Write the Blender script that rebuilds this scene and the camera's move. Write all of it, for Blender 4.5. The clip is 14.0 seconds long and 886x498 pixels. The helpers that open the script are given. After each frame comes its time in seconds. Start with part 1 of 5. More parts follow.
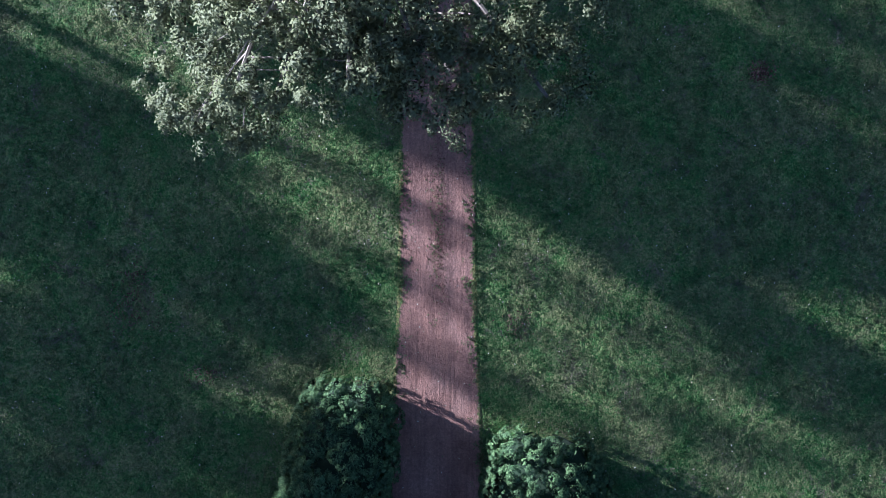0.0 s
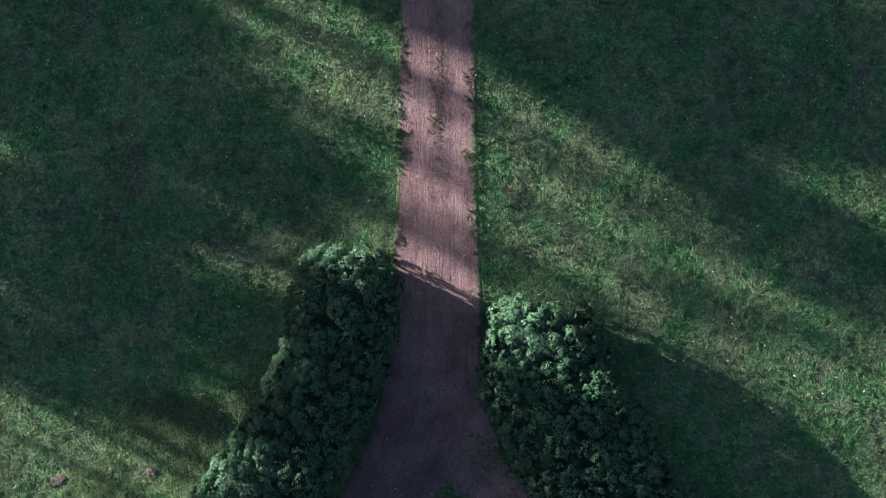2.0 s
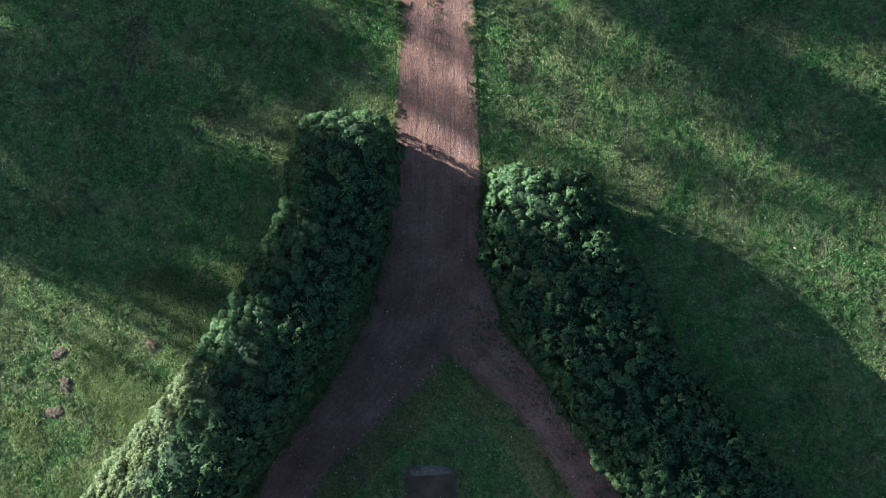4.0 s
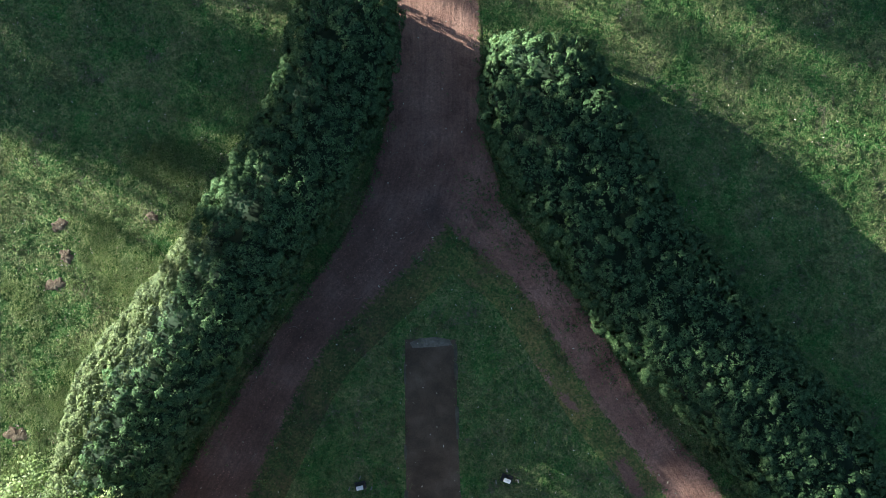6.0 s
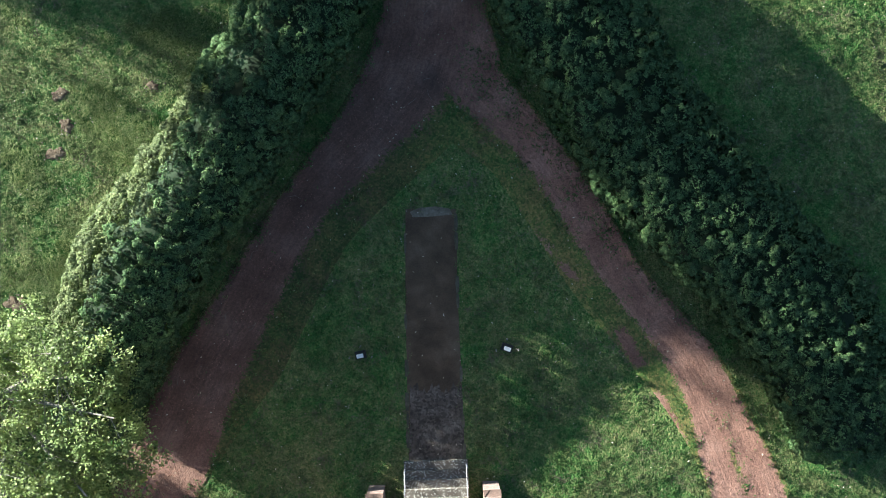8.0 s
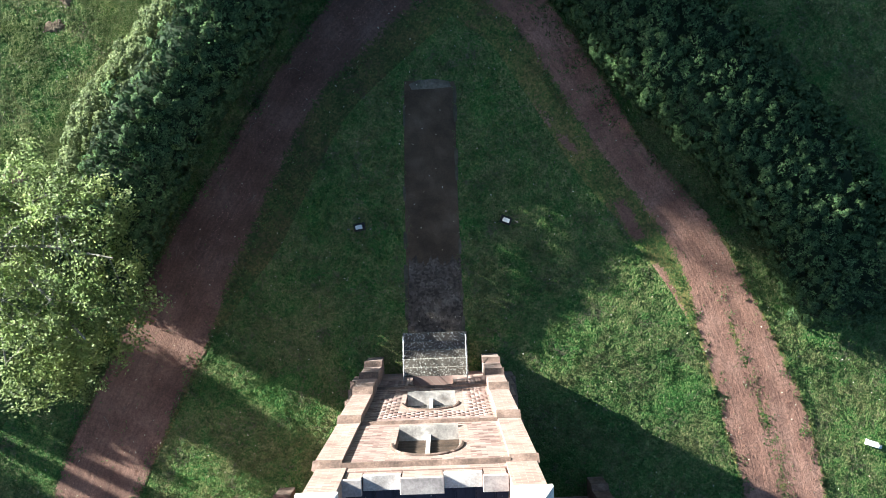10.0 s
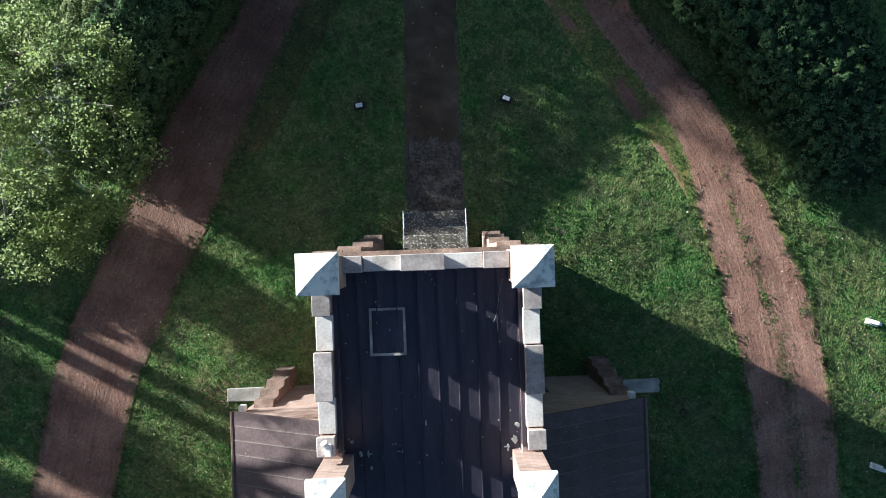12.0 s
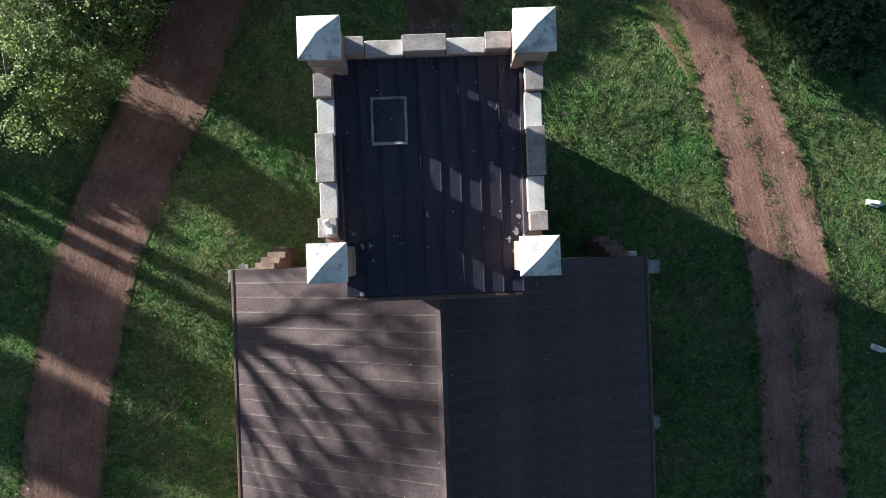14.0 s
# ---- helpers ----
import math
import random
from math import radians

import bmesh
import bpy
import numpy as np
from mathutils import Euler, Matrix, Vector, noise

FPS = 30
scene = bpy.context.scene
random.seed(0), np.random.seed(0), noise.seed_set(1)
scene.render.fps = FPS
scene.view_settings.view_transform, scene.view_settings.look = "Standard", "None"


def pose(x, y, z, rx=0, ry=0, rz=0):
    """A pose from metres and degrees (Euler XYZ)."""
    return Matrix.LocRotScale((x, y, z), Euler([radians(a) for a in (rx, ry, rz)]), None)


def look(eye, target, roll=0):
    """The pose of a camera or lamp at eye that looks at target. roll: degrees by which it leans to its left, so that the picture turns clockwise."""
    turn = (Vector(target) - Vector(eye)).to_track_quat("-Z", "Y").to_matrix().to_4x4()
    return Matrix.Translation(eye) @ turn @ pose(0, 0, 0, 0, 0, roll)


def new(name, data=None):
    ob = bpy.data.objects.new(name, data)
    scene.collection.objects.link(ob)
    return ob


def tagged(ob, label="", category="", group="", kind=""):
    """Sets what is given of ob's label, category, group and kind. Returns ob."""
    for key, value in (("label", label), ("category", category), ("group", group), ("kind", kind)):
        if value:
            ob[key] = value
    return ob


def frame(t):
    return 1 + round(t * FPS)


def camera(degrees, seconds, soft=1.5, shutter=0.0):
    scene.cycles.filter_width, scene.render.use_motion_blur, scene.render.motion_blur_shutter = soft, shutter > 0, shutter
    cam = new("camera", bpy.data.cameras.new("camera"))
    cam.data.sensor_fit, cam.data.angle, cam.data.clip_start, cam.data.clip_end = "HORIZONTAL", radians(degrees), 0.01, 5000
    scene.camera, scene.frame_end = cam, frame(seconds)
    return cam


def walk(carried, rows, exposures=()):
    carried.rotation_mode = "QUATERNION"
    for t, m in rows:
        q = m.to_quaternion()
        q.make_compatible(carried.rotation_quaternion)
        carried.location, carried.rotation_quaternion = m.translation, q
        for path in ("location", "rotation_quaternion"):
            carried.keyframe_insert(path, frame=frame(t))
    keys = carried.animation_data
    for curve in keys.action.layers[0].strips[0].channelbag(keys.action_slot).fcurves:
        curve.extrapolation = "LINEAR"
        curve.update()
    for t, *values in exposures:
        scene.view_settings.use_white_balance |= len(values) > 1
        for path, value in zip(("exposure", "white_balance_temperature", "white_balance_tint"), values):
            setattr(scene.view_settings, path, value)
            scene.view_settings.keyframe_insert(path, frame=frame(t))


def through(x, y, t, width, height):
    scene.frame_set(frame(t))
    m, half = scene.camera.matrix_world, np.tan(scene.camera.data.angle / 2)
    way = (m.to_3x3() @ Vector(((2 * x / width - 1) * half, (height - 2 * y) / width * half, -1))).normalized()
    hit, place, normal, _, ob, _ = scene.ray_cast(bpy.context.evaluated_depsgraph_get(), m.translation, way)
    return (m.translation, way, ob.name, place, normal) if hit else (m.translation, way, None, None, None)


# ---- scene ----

# ---- camera and its way: a level drone flight, looking straight down ----
PATH = [
    (0.0, pose(0.0, 0.0, 24)), (0.5, pose(0.0, -1.124, 24)), (1.0, pose(0.0, -2.254, 24)), (1.5, pose(0.0, -3.384, 24)),
    (2.0, pose(0.0, -4.516, 24)), (2.5, pose(0.0, -5.646, 24)), (3.0, pose(0.0, -6.767, 24)), (3.7, pose(-0.005, -8.345, 24)),
    (4.4, pose(-0.01, -9.92, 24)), (5.0, pose(-0.013, -11.27, 24)), (5.5, pose(-0.015, -12.412, 24)), (6.0, pose(-0.023, -13.55, 24)),
    (6.5, pose(-0.038, -14.72, 24)), (7.0, pose(-0.043, -15.89, 24)), (7.5, pose(-0.043, -17.046, 24)), (8.0, pose(-0.03, -18.172, 24)),
    (8.7, pose(-0.01, -19.75, 24)), (9.4, pose(0.004, -21.335, 24)), (10.0, pose(0.01, -22.685, 24)), (10.5, pose(0.012, -23.785, 24)),
    (11.0, pose(0.012, -24.845, 24)), (11.5, pose(0.006, -25.905, 24)), (12.0, pose(0.005, -26.96, 24)), (12.5, pose(0.0, -28.01, 24)),
    (13.0, pose(-0.007, -29.06, 24)), (13.5, pose(-0.019, -30.1, 24)), (14.0, pose(-0.024, -31.156, 24)),
]
cam = camera(66.3, 14.0, soft=0.8)
walk(cam, PATH, exposures=[(0.0, 1.9, 4600, 24), (3.0, 2.1, 4920, 12), (5.5, 2.26, 5340, 5), (7.0, 2.45, 5460, 4), (10.5, 2.16, 5380, 4), (12.5, 1.62, 5260, 4), (14.0, 1.54, 5380, 6)])

# ---- light: low clear sun from the west-north-west ----
SUN_EL = radians(11.0)
SUN_TO = Vector((-0.895 * math.cos(SUN_EL), 0.446 * math.cos(SUN_EL), math.sin(SUN_EL)))
world = bpy.data.worlds.new("sky")
scene.world = world
world.use_nodes = True
wn = world.node_tree.nodes
sky = wn.new("ShaderNodeTexSky")
sky.sky_type, sky.sun_disc = "NISHITA", False
sky.sun_elevation, sky.sun_rotation = SUN_EL, math.atan2(-0.895, 0.446)
world.node_tree.links.new(sky.outputs[0], wn["Background"].inputs[0])
wn["Background"].inputs[1].default_value = 0.037
sun_data = bpy.data.lights.new("sun", "SUN")
sun_data.energy, sun_data.angle, sun_data.color = 5.0, radians(0.6), (1.0, 0.88, 0.68)
sun = new("sun", sun_data)
sun.matrix_world = look(SUN_TO * 100, (0, 0, 0))


# ---- materials ----
def ramp(nt, fac, stops):
    r = nt.nodes.new("ShaderNodeValToRGB")
    el = r.color_ramp.elements
    while len(el) < len(stops):
        el.new(0.5)
    for e, (p, c) in zip(el, stops):
        e.position, e.color = p, (*c, 1)
    nt.links.new(fac, r.inputs[0])
    return r.outputs[0]


def noise_tex(nt, scale, detail=6.0, rough=0.6, coords="Object", warp=0.0, stretch=(1, 1, 1)):
    tc = nt.nodes.new("ShaderNodeTexCoord")
    mp = nt.nodes.new("ShaderNodeMapping")
    mp.inputs["Scale"].default_value = stretch
    n = nt.nodes.new("ShaderNodeTexNoise")
    n.inputs["Scale"].default_value, n.inputs["Detail"].default_value, n.inputs["Roughness"].default_value = scale, detail, rough
    n.inputs["Distortion"].default_value = warp
    nt.links.new(tc.outputs[coords], mp.inputs[0])
    nt.links.new(mp.outputs[0], n.inputs["Vector"])
    return n.outputs["Fac"]


def cells(nt, scale):
    """Grains of random value, and the distance from each grain's middle."""
    tc = nt.nodes.new("ShaderNodeTexCoord")
    v = nt.nodes.new("ShaderNodeTexVoronoi")
    v.inputs["Scale"].default_value = scale
    sep = nt.nodes.new("ShaderNodeSeparateColor")
    nt.links.new(tc.outputs["Object"], v.inputs["Vector"])
    nt.links.new(v.outputs["Color"], sep.inputs[0])
    return sep.outputs[0], v.outputs["Distance"]


def mix(nt, fac, a, b, mode="MIX"):
    m = nt.nodes.new("ShaderNodeMix")
    m.data_type, m.blend_type = "RGBA", mode
    for sock, v in ((m.inputs[0], fac), (m.inputs[6], a), (m.inputs[7], b)):
        if isinstance(v, (int, float)):
            sock.default_value = v
        elif isinstance(v, tuple):
            sock.default_value = (*v, 1)
        else:
            nt.links.new(v, sock)
    return m.outputs[2]


def material(name, rough=0.8, metal=0.0):
    m = bpy.data.materials.new(name)
    m.use_nodes = True
    b = m.node_tree.nodes["Principled BSDF"]
    b.inputs["Roughness"].default_value, b.inputs["Metallic"].default_value = rough, metal
    return m, m.node_tree, b


def bump(nt, b, height, strength, dist=0.02):
    n = nt.nodes.new("ShaderNodeBump")
    n.inputs["Strength"].default_value, n.inputs["Distance"].default_value = strength, dist
    nt.links.new(height, n.inputs["Height"])
    nt.links.new(n.outputs[0], b.inputs["Normal"])


def mottled(name, dark, mid, light, scale=2.0, fine=30.0, rough=0.85, metal=0.0, relief=0.4, dist=0.02, coords="Object", stretch=(1, 1, 1), piece=0.0):
    m, nt, b = material(name, rough, metal)
    col = ramp(nt, noise_tex(nt, scale, coords=coords, stretch=stretch), [(0.3, dark), (0.5, mid), (0.72, light)])
    f = noise_tex(nt, fine, 4, coords=coords, stretch=stretch)
    col = mix(nt, 0.55, col, ramp(nt, f, [(0.3, (0.35, 0.35, 0.35)), (0.7, (0.75, 0.75, 0.75))]), "OVERLAY")
    if piece:
        info = nt.nodes.new("ShaderNodeObjectInfo")
        col = mix(nt, piece, col, ramp(nt, info.outputs["Random"], [(0.0, (0.3, 0.3, 0.3)), (1.0, (0.72, 0.7, 0.68))]), "OVERLAY")
    nt.links.new(col, b.inputs["Base Color"])
    bump(nt, b, f, relief, dist)
    return m


def by_clump(nt, *shaders):
    """Lets the blades of a clump share the clump's own facing, stored as an attribute."""
    lie = nt.nodes.new("ShaderNodeAttribute")
    lie.attribute_name = "lie"
    for sh in shaders:
        nt.links.new(lie.outputs["Vector"], sh.inputs["Normal"])


def leafy(name, dark, mid, light, patch=0.7, rough=0.5, through=0.25, gloss=0.15):
    m, nt, b = material(name, rough)
    b.inputs["Specular IOR Level"].default_value = gloss
    geo = nt.nodes.new("ShaderNodeNewGeometry")
    col = ramp(nt, geo.outputs["Random Per Island"], [(0.0, dark), (0.55, mid), (1.0, light)])
    col = mix(nt, 0.7, col, ramp(nt, noise_tex(nt, patch, 4), [(0.3, (0.32, 0.34, 0.36)), (0.7, (0.68, 0.66, 0.55))]), "OVERLAY")
    nt.links.new(col, b.inputs["Base Color"])
    tr = nt.nodes.new("ShaderNodeBsdfTranslucent")
    nt.links.new(col, tr.inputs[0])
    by_clump(nt, b, tr)
    mx = nt.nodes.new("ShaderNodeMixShader")
    mx.inputs[0].default_value = through
    out = nt.nodes["Material Output"]
    nt.links.new(b.outputs[0], mx.inputs[1])
    nt.links.new(tr.outputs[0], mx.inputs[2])
    nt.links.new(mx.outputs[0], out.inputs[0])
    return m


def turf_colour(nt, r):
    """Green with straw among it, in drifts; r: a random value for each blade or tuft."""
    green = ramp(nt, r, [(0.0, (0.056, 0.146, 0.042)), (0.5, (0.088, 0.206, 0.058)), (1.0, (0.144, 0.272, 0.084))])
    straw = ramp(nt, r, [(0.0, (0.126, 0.170, 0.070)), (0.5, (0.188, 0.220, 0.098)), (1.0, (0.270, 0.282, 0.142))])
    thatch = ramp(nt, r, [(0.0, (0.085, 0.094, 0.055)), (0.5, (0.130, 0.132, 0.088)), (1.0, (0.19, 0.182, 0.135))])

    def drift(scale, lo, hi):
        add = nt.nodes.new("ShaderNodeMath")
        add.operation = "MULTIPLY_ADD"
        nt.links.new(r, add.inputs[0])
        add.inputs[1].default_value = 0.14
        nt.links.new(noise_tex(nt, scale, 8, 0.72, warp=0.6), add.inputs[2])
        return ramp(nt, add.outputs[0], [(lo, (0, 0, 0)), (hi, (1, 1, 1))])

    col = mix(nt, drift(0.55, 0.43, 0.68), green, straw)
    col = mix(nt, drift(0.85, 0.63, 0.76), col, thatch)
    col = mix(nt, 0.7, col, ramp(nt, noise_tex(nt, 0.22, 5), [(0.32, (0.36, 0.38, 0.36)), (0.68, (0.64, 0.61, 0.55))]), "OVERLAY")
    col = mix(nt, 0.5, col, ramp(nt, noise_tex(nt, 2.1, 8, 0.75), [(0.33, (0.24, 0.27, 0.25)), (0.67, (0.76, 0.74, 0.70))]), "OVERLAY")
    return mix(nt, 0.3, col, ramp(nt, cells(nt, 11.0)[0], [(0.1, (0.26, 0.27, 0.27)), (0.9, (0.74, 0.74, 0.70))]), "OVERLAY")


def soil_material():
    """Low matted turf between the blades, in small cushions."""
    m, nt, b = material("lawn_turf", 0.95)
    b.inputs["Specular IOR Level"].default_value = 0.12
    tuft, hollow = cells(nt, 16.0)
    col = mix(nt, 1.0, turf_colour(nt, tuft), (0.78, 0.78, 0.74), "MULTIPLY")
    nt.links.new(col, b.inputs["Base Color"])
    low = nt.nodes.new("ShaderNodeMath")
    low.operation = "MULTIPLY_ADD"
    nt.links.new(hollow, low.inputs[0])
    low.inputs[1].default_value = -0.8
    nt.links.new(noise_tex(nt, 7, 6, 0.7), low.inputs[2])
    bump(nt, b, low.outputs[0], 0.8, 0.05)
    return m


M_SOIL = soil_material()


def grass_material():
    """Short blades of the lawn."""
    m, nt, b = material("grass_blades", 0.7)
    b.inputs["Specular IOR Level"].default_value = 0.18
    geo = nt.nodes.new("ShaderNodeNewGeometry")
    col = turf_colour(nt, geo.outputs["Random Per Island"])
    nt.links.new(col, b.inputs["Base Color"])
    tr = nt.nodes.new("ShaderNodeBsdfTranslucent")
    nt.links.new(col, tr.inputs[0])
    by_clump(nt, b, tr)
    mx = nt.nodes.new("ShaderNodeMixShader")
    mx.inputs[0].default_value = 0.3
    nt.links.new(b.outputs[0], mx.inputs[1])
    nt.links.new(tr.outputs[0], mx.inputs[2])
    nt.links.new(mx.outputs[0], nt.nodes["Material Output"].inputs[0])
    return m


M_GRASS = grass_material()


def dirt_material(name, edged):
    """Packed red earth with wheel-drawn streaks and stones; edged: gives way to thin turf where the wear ends."""
    m, nt, b = material(name, 0.95)
    col = ramp(nt, noise_tex(nt, 0.7), [(0.3, (0.19, 0.100, 0.074)), (0.5, (0.285, 0.155, 0.116)), (0.72, (0.39, 0.230, 0.178))])
    if edged:
        run = nt.nodes.new("ShaderNodeAttribute")
        run.attribute_name = "run"
        lane = nt.nodes.new("ShaderNodeTexNoise")
        lane.inputs["Scale"].default_value, lane.inputs["Detail"].default_value, lane.inputs["Roughness"].default_value = 1.0, 6.0, 0.65
        nt.links.new(run.outputs["Vector"], lane.inputs["Vector"])
        streak = lane.outputs["Fac"]
    else:
        streak = noise_tex(nt, 3.0, 5)
    fine = noise_tex(nt, 9, 8, 0.75)
    col = mix(nt, 0.5, col, ramp(nt, streak, [(0.33, (0.33, 0.35, 0.37)), (0.67, (0.68, 0.66, 0.64))]), "OVERLAY")
    col = mix(nt, 0.65, col, ramp(nt, fine, [(0.3, (0.28, 0.28, 0.28)), (0.7, (0.76, 0.76, 0.76))]), "OVERLAY")
    grit, crumb = cells(nt, 32.0)
    col = mix(nt, 0.36, col, ramp(nt, grit, [(0.05, (0.27, 0.27, 0.28)), (0.9, (0.72, 0.71, 0.70))]), "OVERLAY")
    if edged:
        wear = nt.nodes.new("ShaderNodeAttribute")
        wear.attribute_name = "bare"
        n = nt.nodes.new("ShaderNodeMath")
        n.operation = "MULTIPLY_ADD"
        nt.links.new(noise_tex(nt, 6.5, 10, 0.8), n.inputs[0])
        n.inputs[1].default_value = 1.4
        nt.links.new(wear.outputs["Fac"], n.inputs[2])
        turf = mix(nt, 1.0, turf_colour(nt, cells(nt, 16.0)[0]), (1.0, 0.76, 0.60), "MULTIPLY")
        col = mix(nt, ramp(nt, n.outputs[0], [(0.96, (0, 0, 0)), (1.5, (1, 1, 1))]), turf, col)
        # darkens the stain at the fork and the shade painted into the west arm
        stain_shade = nt.nodes.new("ShaderNodeAttribute")
        stain_shade.attribute_name = "stain_shade"
        col = mix(nt, stain_shade.outputs["Fac"], col, mix(nt, 1.0, col, (0.36, 0.40, 0.43), "MULTIPLY"))
    nt.links.new(col, b.inputs["Base Color"])
    low = nt.nodes.new("ShaderNodeMath")
    low.operation = "MULTIPLY_ADD"
    nt.links.new(crumb, low.inputs[0])
    low.inputs[1].default_value = -0.3
    nt.links.new(fine, low.inputs[2])
    groove = nt.nodes.new("ShaderNodeMath")
    groove.operation = "MULTIPLY_ADD"
    nt.links.new(streak, groove.inputs[0])
    groove.inputs[1].default_value = 0.8
    nt.links.new(low.outputs[0], groove.inputs[2])
    bump(nt, b, groove.outputs[0], 0.9, 0.03)
    return m


M_TRACK = dirt_material("worn_track", True)
M_DIRT = dirt_material("red_dirt", False)
M_SCRAPE = mottled("scraped_soil", (0.055, 0.039, 0.024), (0.115, 0.083, 0.053), (0.22, 0.175, 0.12), 3.0, 18, 0.95, relief=1.0, dist=0.05)
M_CRUMB = mottled("soil_crumbs", (0.09, 0.07, 0.055), (0.17, 0.14, 0.11), (0.36, 0.32, 0.27), 5.0, 20, 0.95)
M_PAVE = mottled("old_paving", (0.058, 0.042, 0.029), (0.092, 0.067, 0.046), (0.15, 0.116, 0.083), 0.9, 26, 0.9)
M_PAVE.node_tree.nodes["Principled BSDF"].inputs["Specular IOR Level"].default_value = 0.2
M_MOSSY = mottled("sunken_edging", (0.05, 0.05, 0.034), (0.085, 0.08, 0.056), (0.14, 0.13, 0.10), 2.0, 14, 0.95)
M_EDGING = mottled("mossy_edging", (0.09, 0.08, 0.06), (0.155, 0.14, 0.11), (0.27, 0.25, 0.21), 2.0, 14, 0.95)
def grit_material():
    """Worn gritty concrete with dark pits."""
    m, nt, b = material("gritty_concrete", 0.9)
    b.inputs["Specular IOR Level"].default_value = 0.2
    col = ramp(nt, noise_tex(nt, 1.6, 8, 0.7), [(0.32, (0.060, 0.049, 0.041)), (0.5, (0.105, 0.088, 0.075)), (0.7, (0.19, 0.168, 0.146))])
    col = mix(nt, 0.8, col, ramp(nt, cells(nt, 13.0)[0], [(0.1, (0.28, 0.28, 0.28)), (0.9, (0.72, 0.72, 0.72))]), "OVERLAY")
    nt.links.new(col, b.inputs["Base Color"])
    bump(nt, b, noise_tex(nt, 20, 6, 0.7), 0.7, 0.03)
    return m


M_GRIT = grit_material()


def cap_material():
    """White paint gone chalky, with blue-grey lichen in blots."""
    m, nt, b = material("painted_cap", 0.8)
    col = ramp(nt, noise_tex(nt, 1.8, 5), [(0.3, (0.66, 0.64, 0.63)), (0.6, (0.82, 0.80, 0.78))])
    blot = ramp(nt, noise_tex(nt, 3.4, 10, 0.72), [(0.49, (0, 0, 0)), (0.64, (0.85, 0.85, 0.85))])
    col = mix(nt, blot, col, (0.20, 0.23, 0.28))
    nt.links.new(col, b.inputs["Base Color"])
    bump(nt, b, noise_tex(nt, 30), 0.2, 0.01)
    return m


M_HEDGE = leafy("hedge_leaf", (0.052, 0.104, 0.045), (0.098, 0.174, 0.075), (0.182, 0.268, 0.124), 1.9, 0.7, 0.12)
# lit copy of the hedge leaf: low sun put into the colour
M_HEDGE_LIT = leafy("sunlit_hedge_leaf", (0.105, 0.150, 0.064), (0.175, 0.225, 0.105), (0.285, 0.33, 0.18), 1.4, 0.6, 0.25)
M_CORE = mottled("hedge_shade_core", (0.010, 0.022, 0.010), (0.016, 0.034, 0.014), (0.025, 0.045, 0.02), 3, 20, 1.0)
M_GUM = leafy("gum_leaf", (0.205, 0.235, 0.135), (0.25, 0.28, 0.165), (0.30, 0.33, 0.195), 0.9, 0.6, 0.4)
M_BRIGHT = leafy("fresh_leaf", (0.29, 0.40, 0.155), (0.44, 0.555, 0.23), (0.61, 0.71, 0.365), 0.6, 0.5, 0.66, 0.4)
M_LONG = leafy("long_grass", (0.13, 0.21, 0.06), (0.23, 0.31, 0.115), (0.36, 0.42, 0.20), 0.9, 0.7, 0.4)
M_PALEBARK = mottled("pale_bark", (0.15, 0.14, 0.12), (0.27, 0.25, 0.22), (0.42, 0.40, 0.36), 2, 18, 0.9)
M_BARK = mottled("bark", (0.10, 0.085, 0.07), (0.2, 0.17, 0.14), (0.36, 0.32, 0.28), 2, 18, 0.9)
M_STONE = mottled("coping_stone", (0.36, 0.32, 0.305), (0.58, 0.54, 0.53), (0.72, 0.685, 0.675), 2.2, 24, 0.9, relief=0.12, dist=0.01, piece=0.3)
M_OLDSTONE = mottled("weathered_stone", (0.20, 0.18, 0.18), (0.34, 0.30, 0.30), (0.50, 0.45, 0.44), 2.2, 18, 0.9, relief=0.2, dist=0.01, piece=0.5)
M_CAP = cap_material()
M_METAL = mottled("brown_roof_metal", (0.061, 0.047, 0.051), (0.093, 0.070, 0.075), (0.136, 0.103, 0.106), 0.8, 12, 0.45, 0.0, relief=0.08, piece=0.2)
M_METAL.node_tree.nodes["Principled BSDF"].inputs["Specular IOR Level"].default_value = 0.06
M_SEAM = mottled("pale_seam_metal", (0.085, 0.072, 0.068), (0.13, 0.11, 0.10), (0.18, 0.152, 0.138), 3, 30, 0.75, 0.0, relief=0.1)
M_DARKROOF = mottled("dark_roof_metal", (0.024, 0.022, 0.036), (0.044, 0.039, 0.060), (0.092, 0.076, 0.096), 1.1, 14, 0.42, 0.2, relief=0.08, piece=0.3, stretch=(2.2, 0.35, 1))
M_FLASH = mottled("grey_flashing", (0.14, 0.15, 0.17), (0.27, 0.28, 0.31), (0.42, 0.43, 0.45), 5, 40, 0.5, 0.4)
M_CONC = mottled("pale_concrete", (0.19, 0.18, 0.165), (0.30, 0.285, 0.265), (0.46, 0.44, 0.41), 2.5, 30, 0.9)


def step_material():
    """Damp grey stone with white lichen spots."""
    m, nt, b = material("lichened_step", 0.9)
    col = ramp(nt, noise_tex(nt, 2.0), [(0.3, (0.075, 0.064, 0.054)), (0.5, (0.125, 0.108, 0.092)), (0.72, (0.19, 0.165, 0.145))])
    fine = noise_tex(nt, 17, 4, 0.6)
    col = mix(nt, ramp(nt, fine, [(0.565, (0, 0, 0)), (0.60, (1, 1, 1))]), col, (0.6, 0.59, 0.56))
    nt.links.new(col, b.inputs["Base Color"])
    bump(nt, b, noise_tex(nt, 30), 0.3, 0.01)
    return m


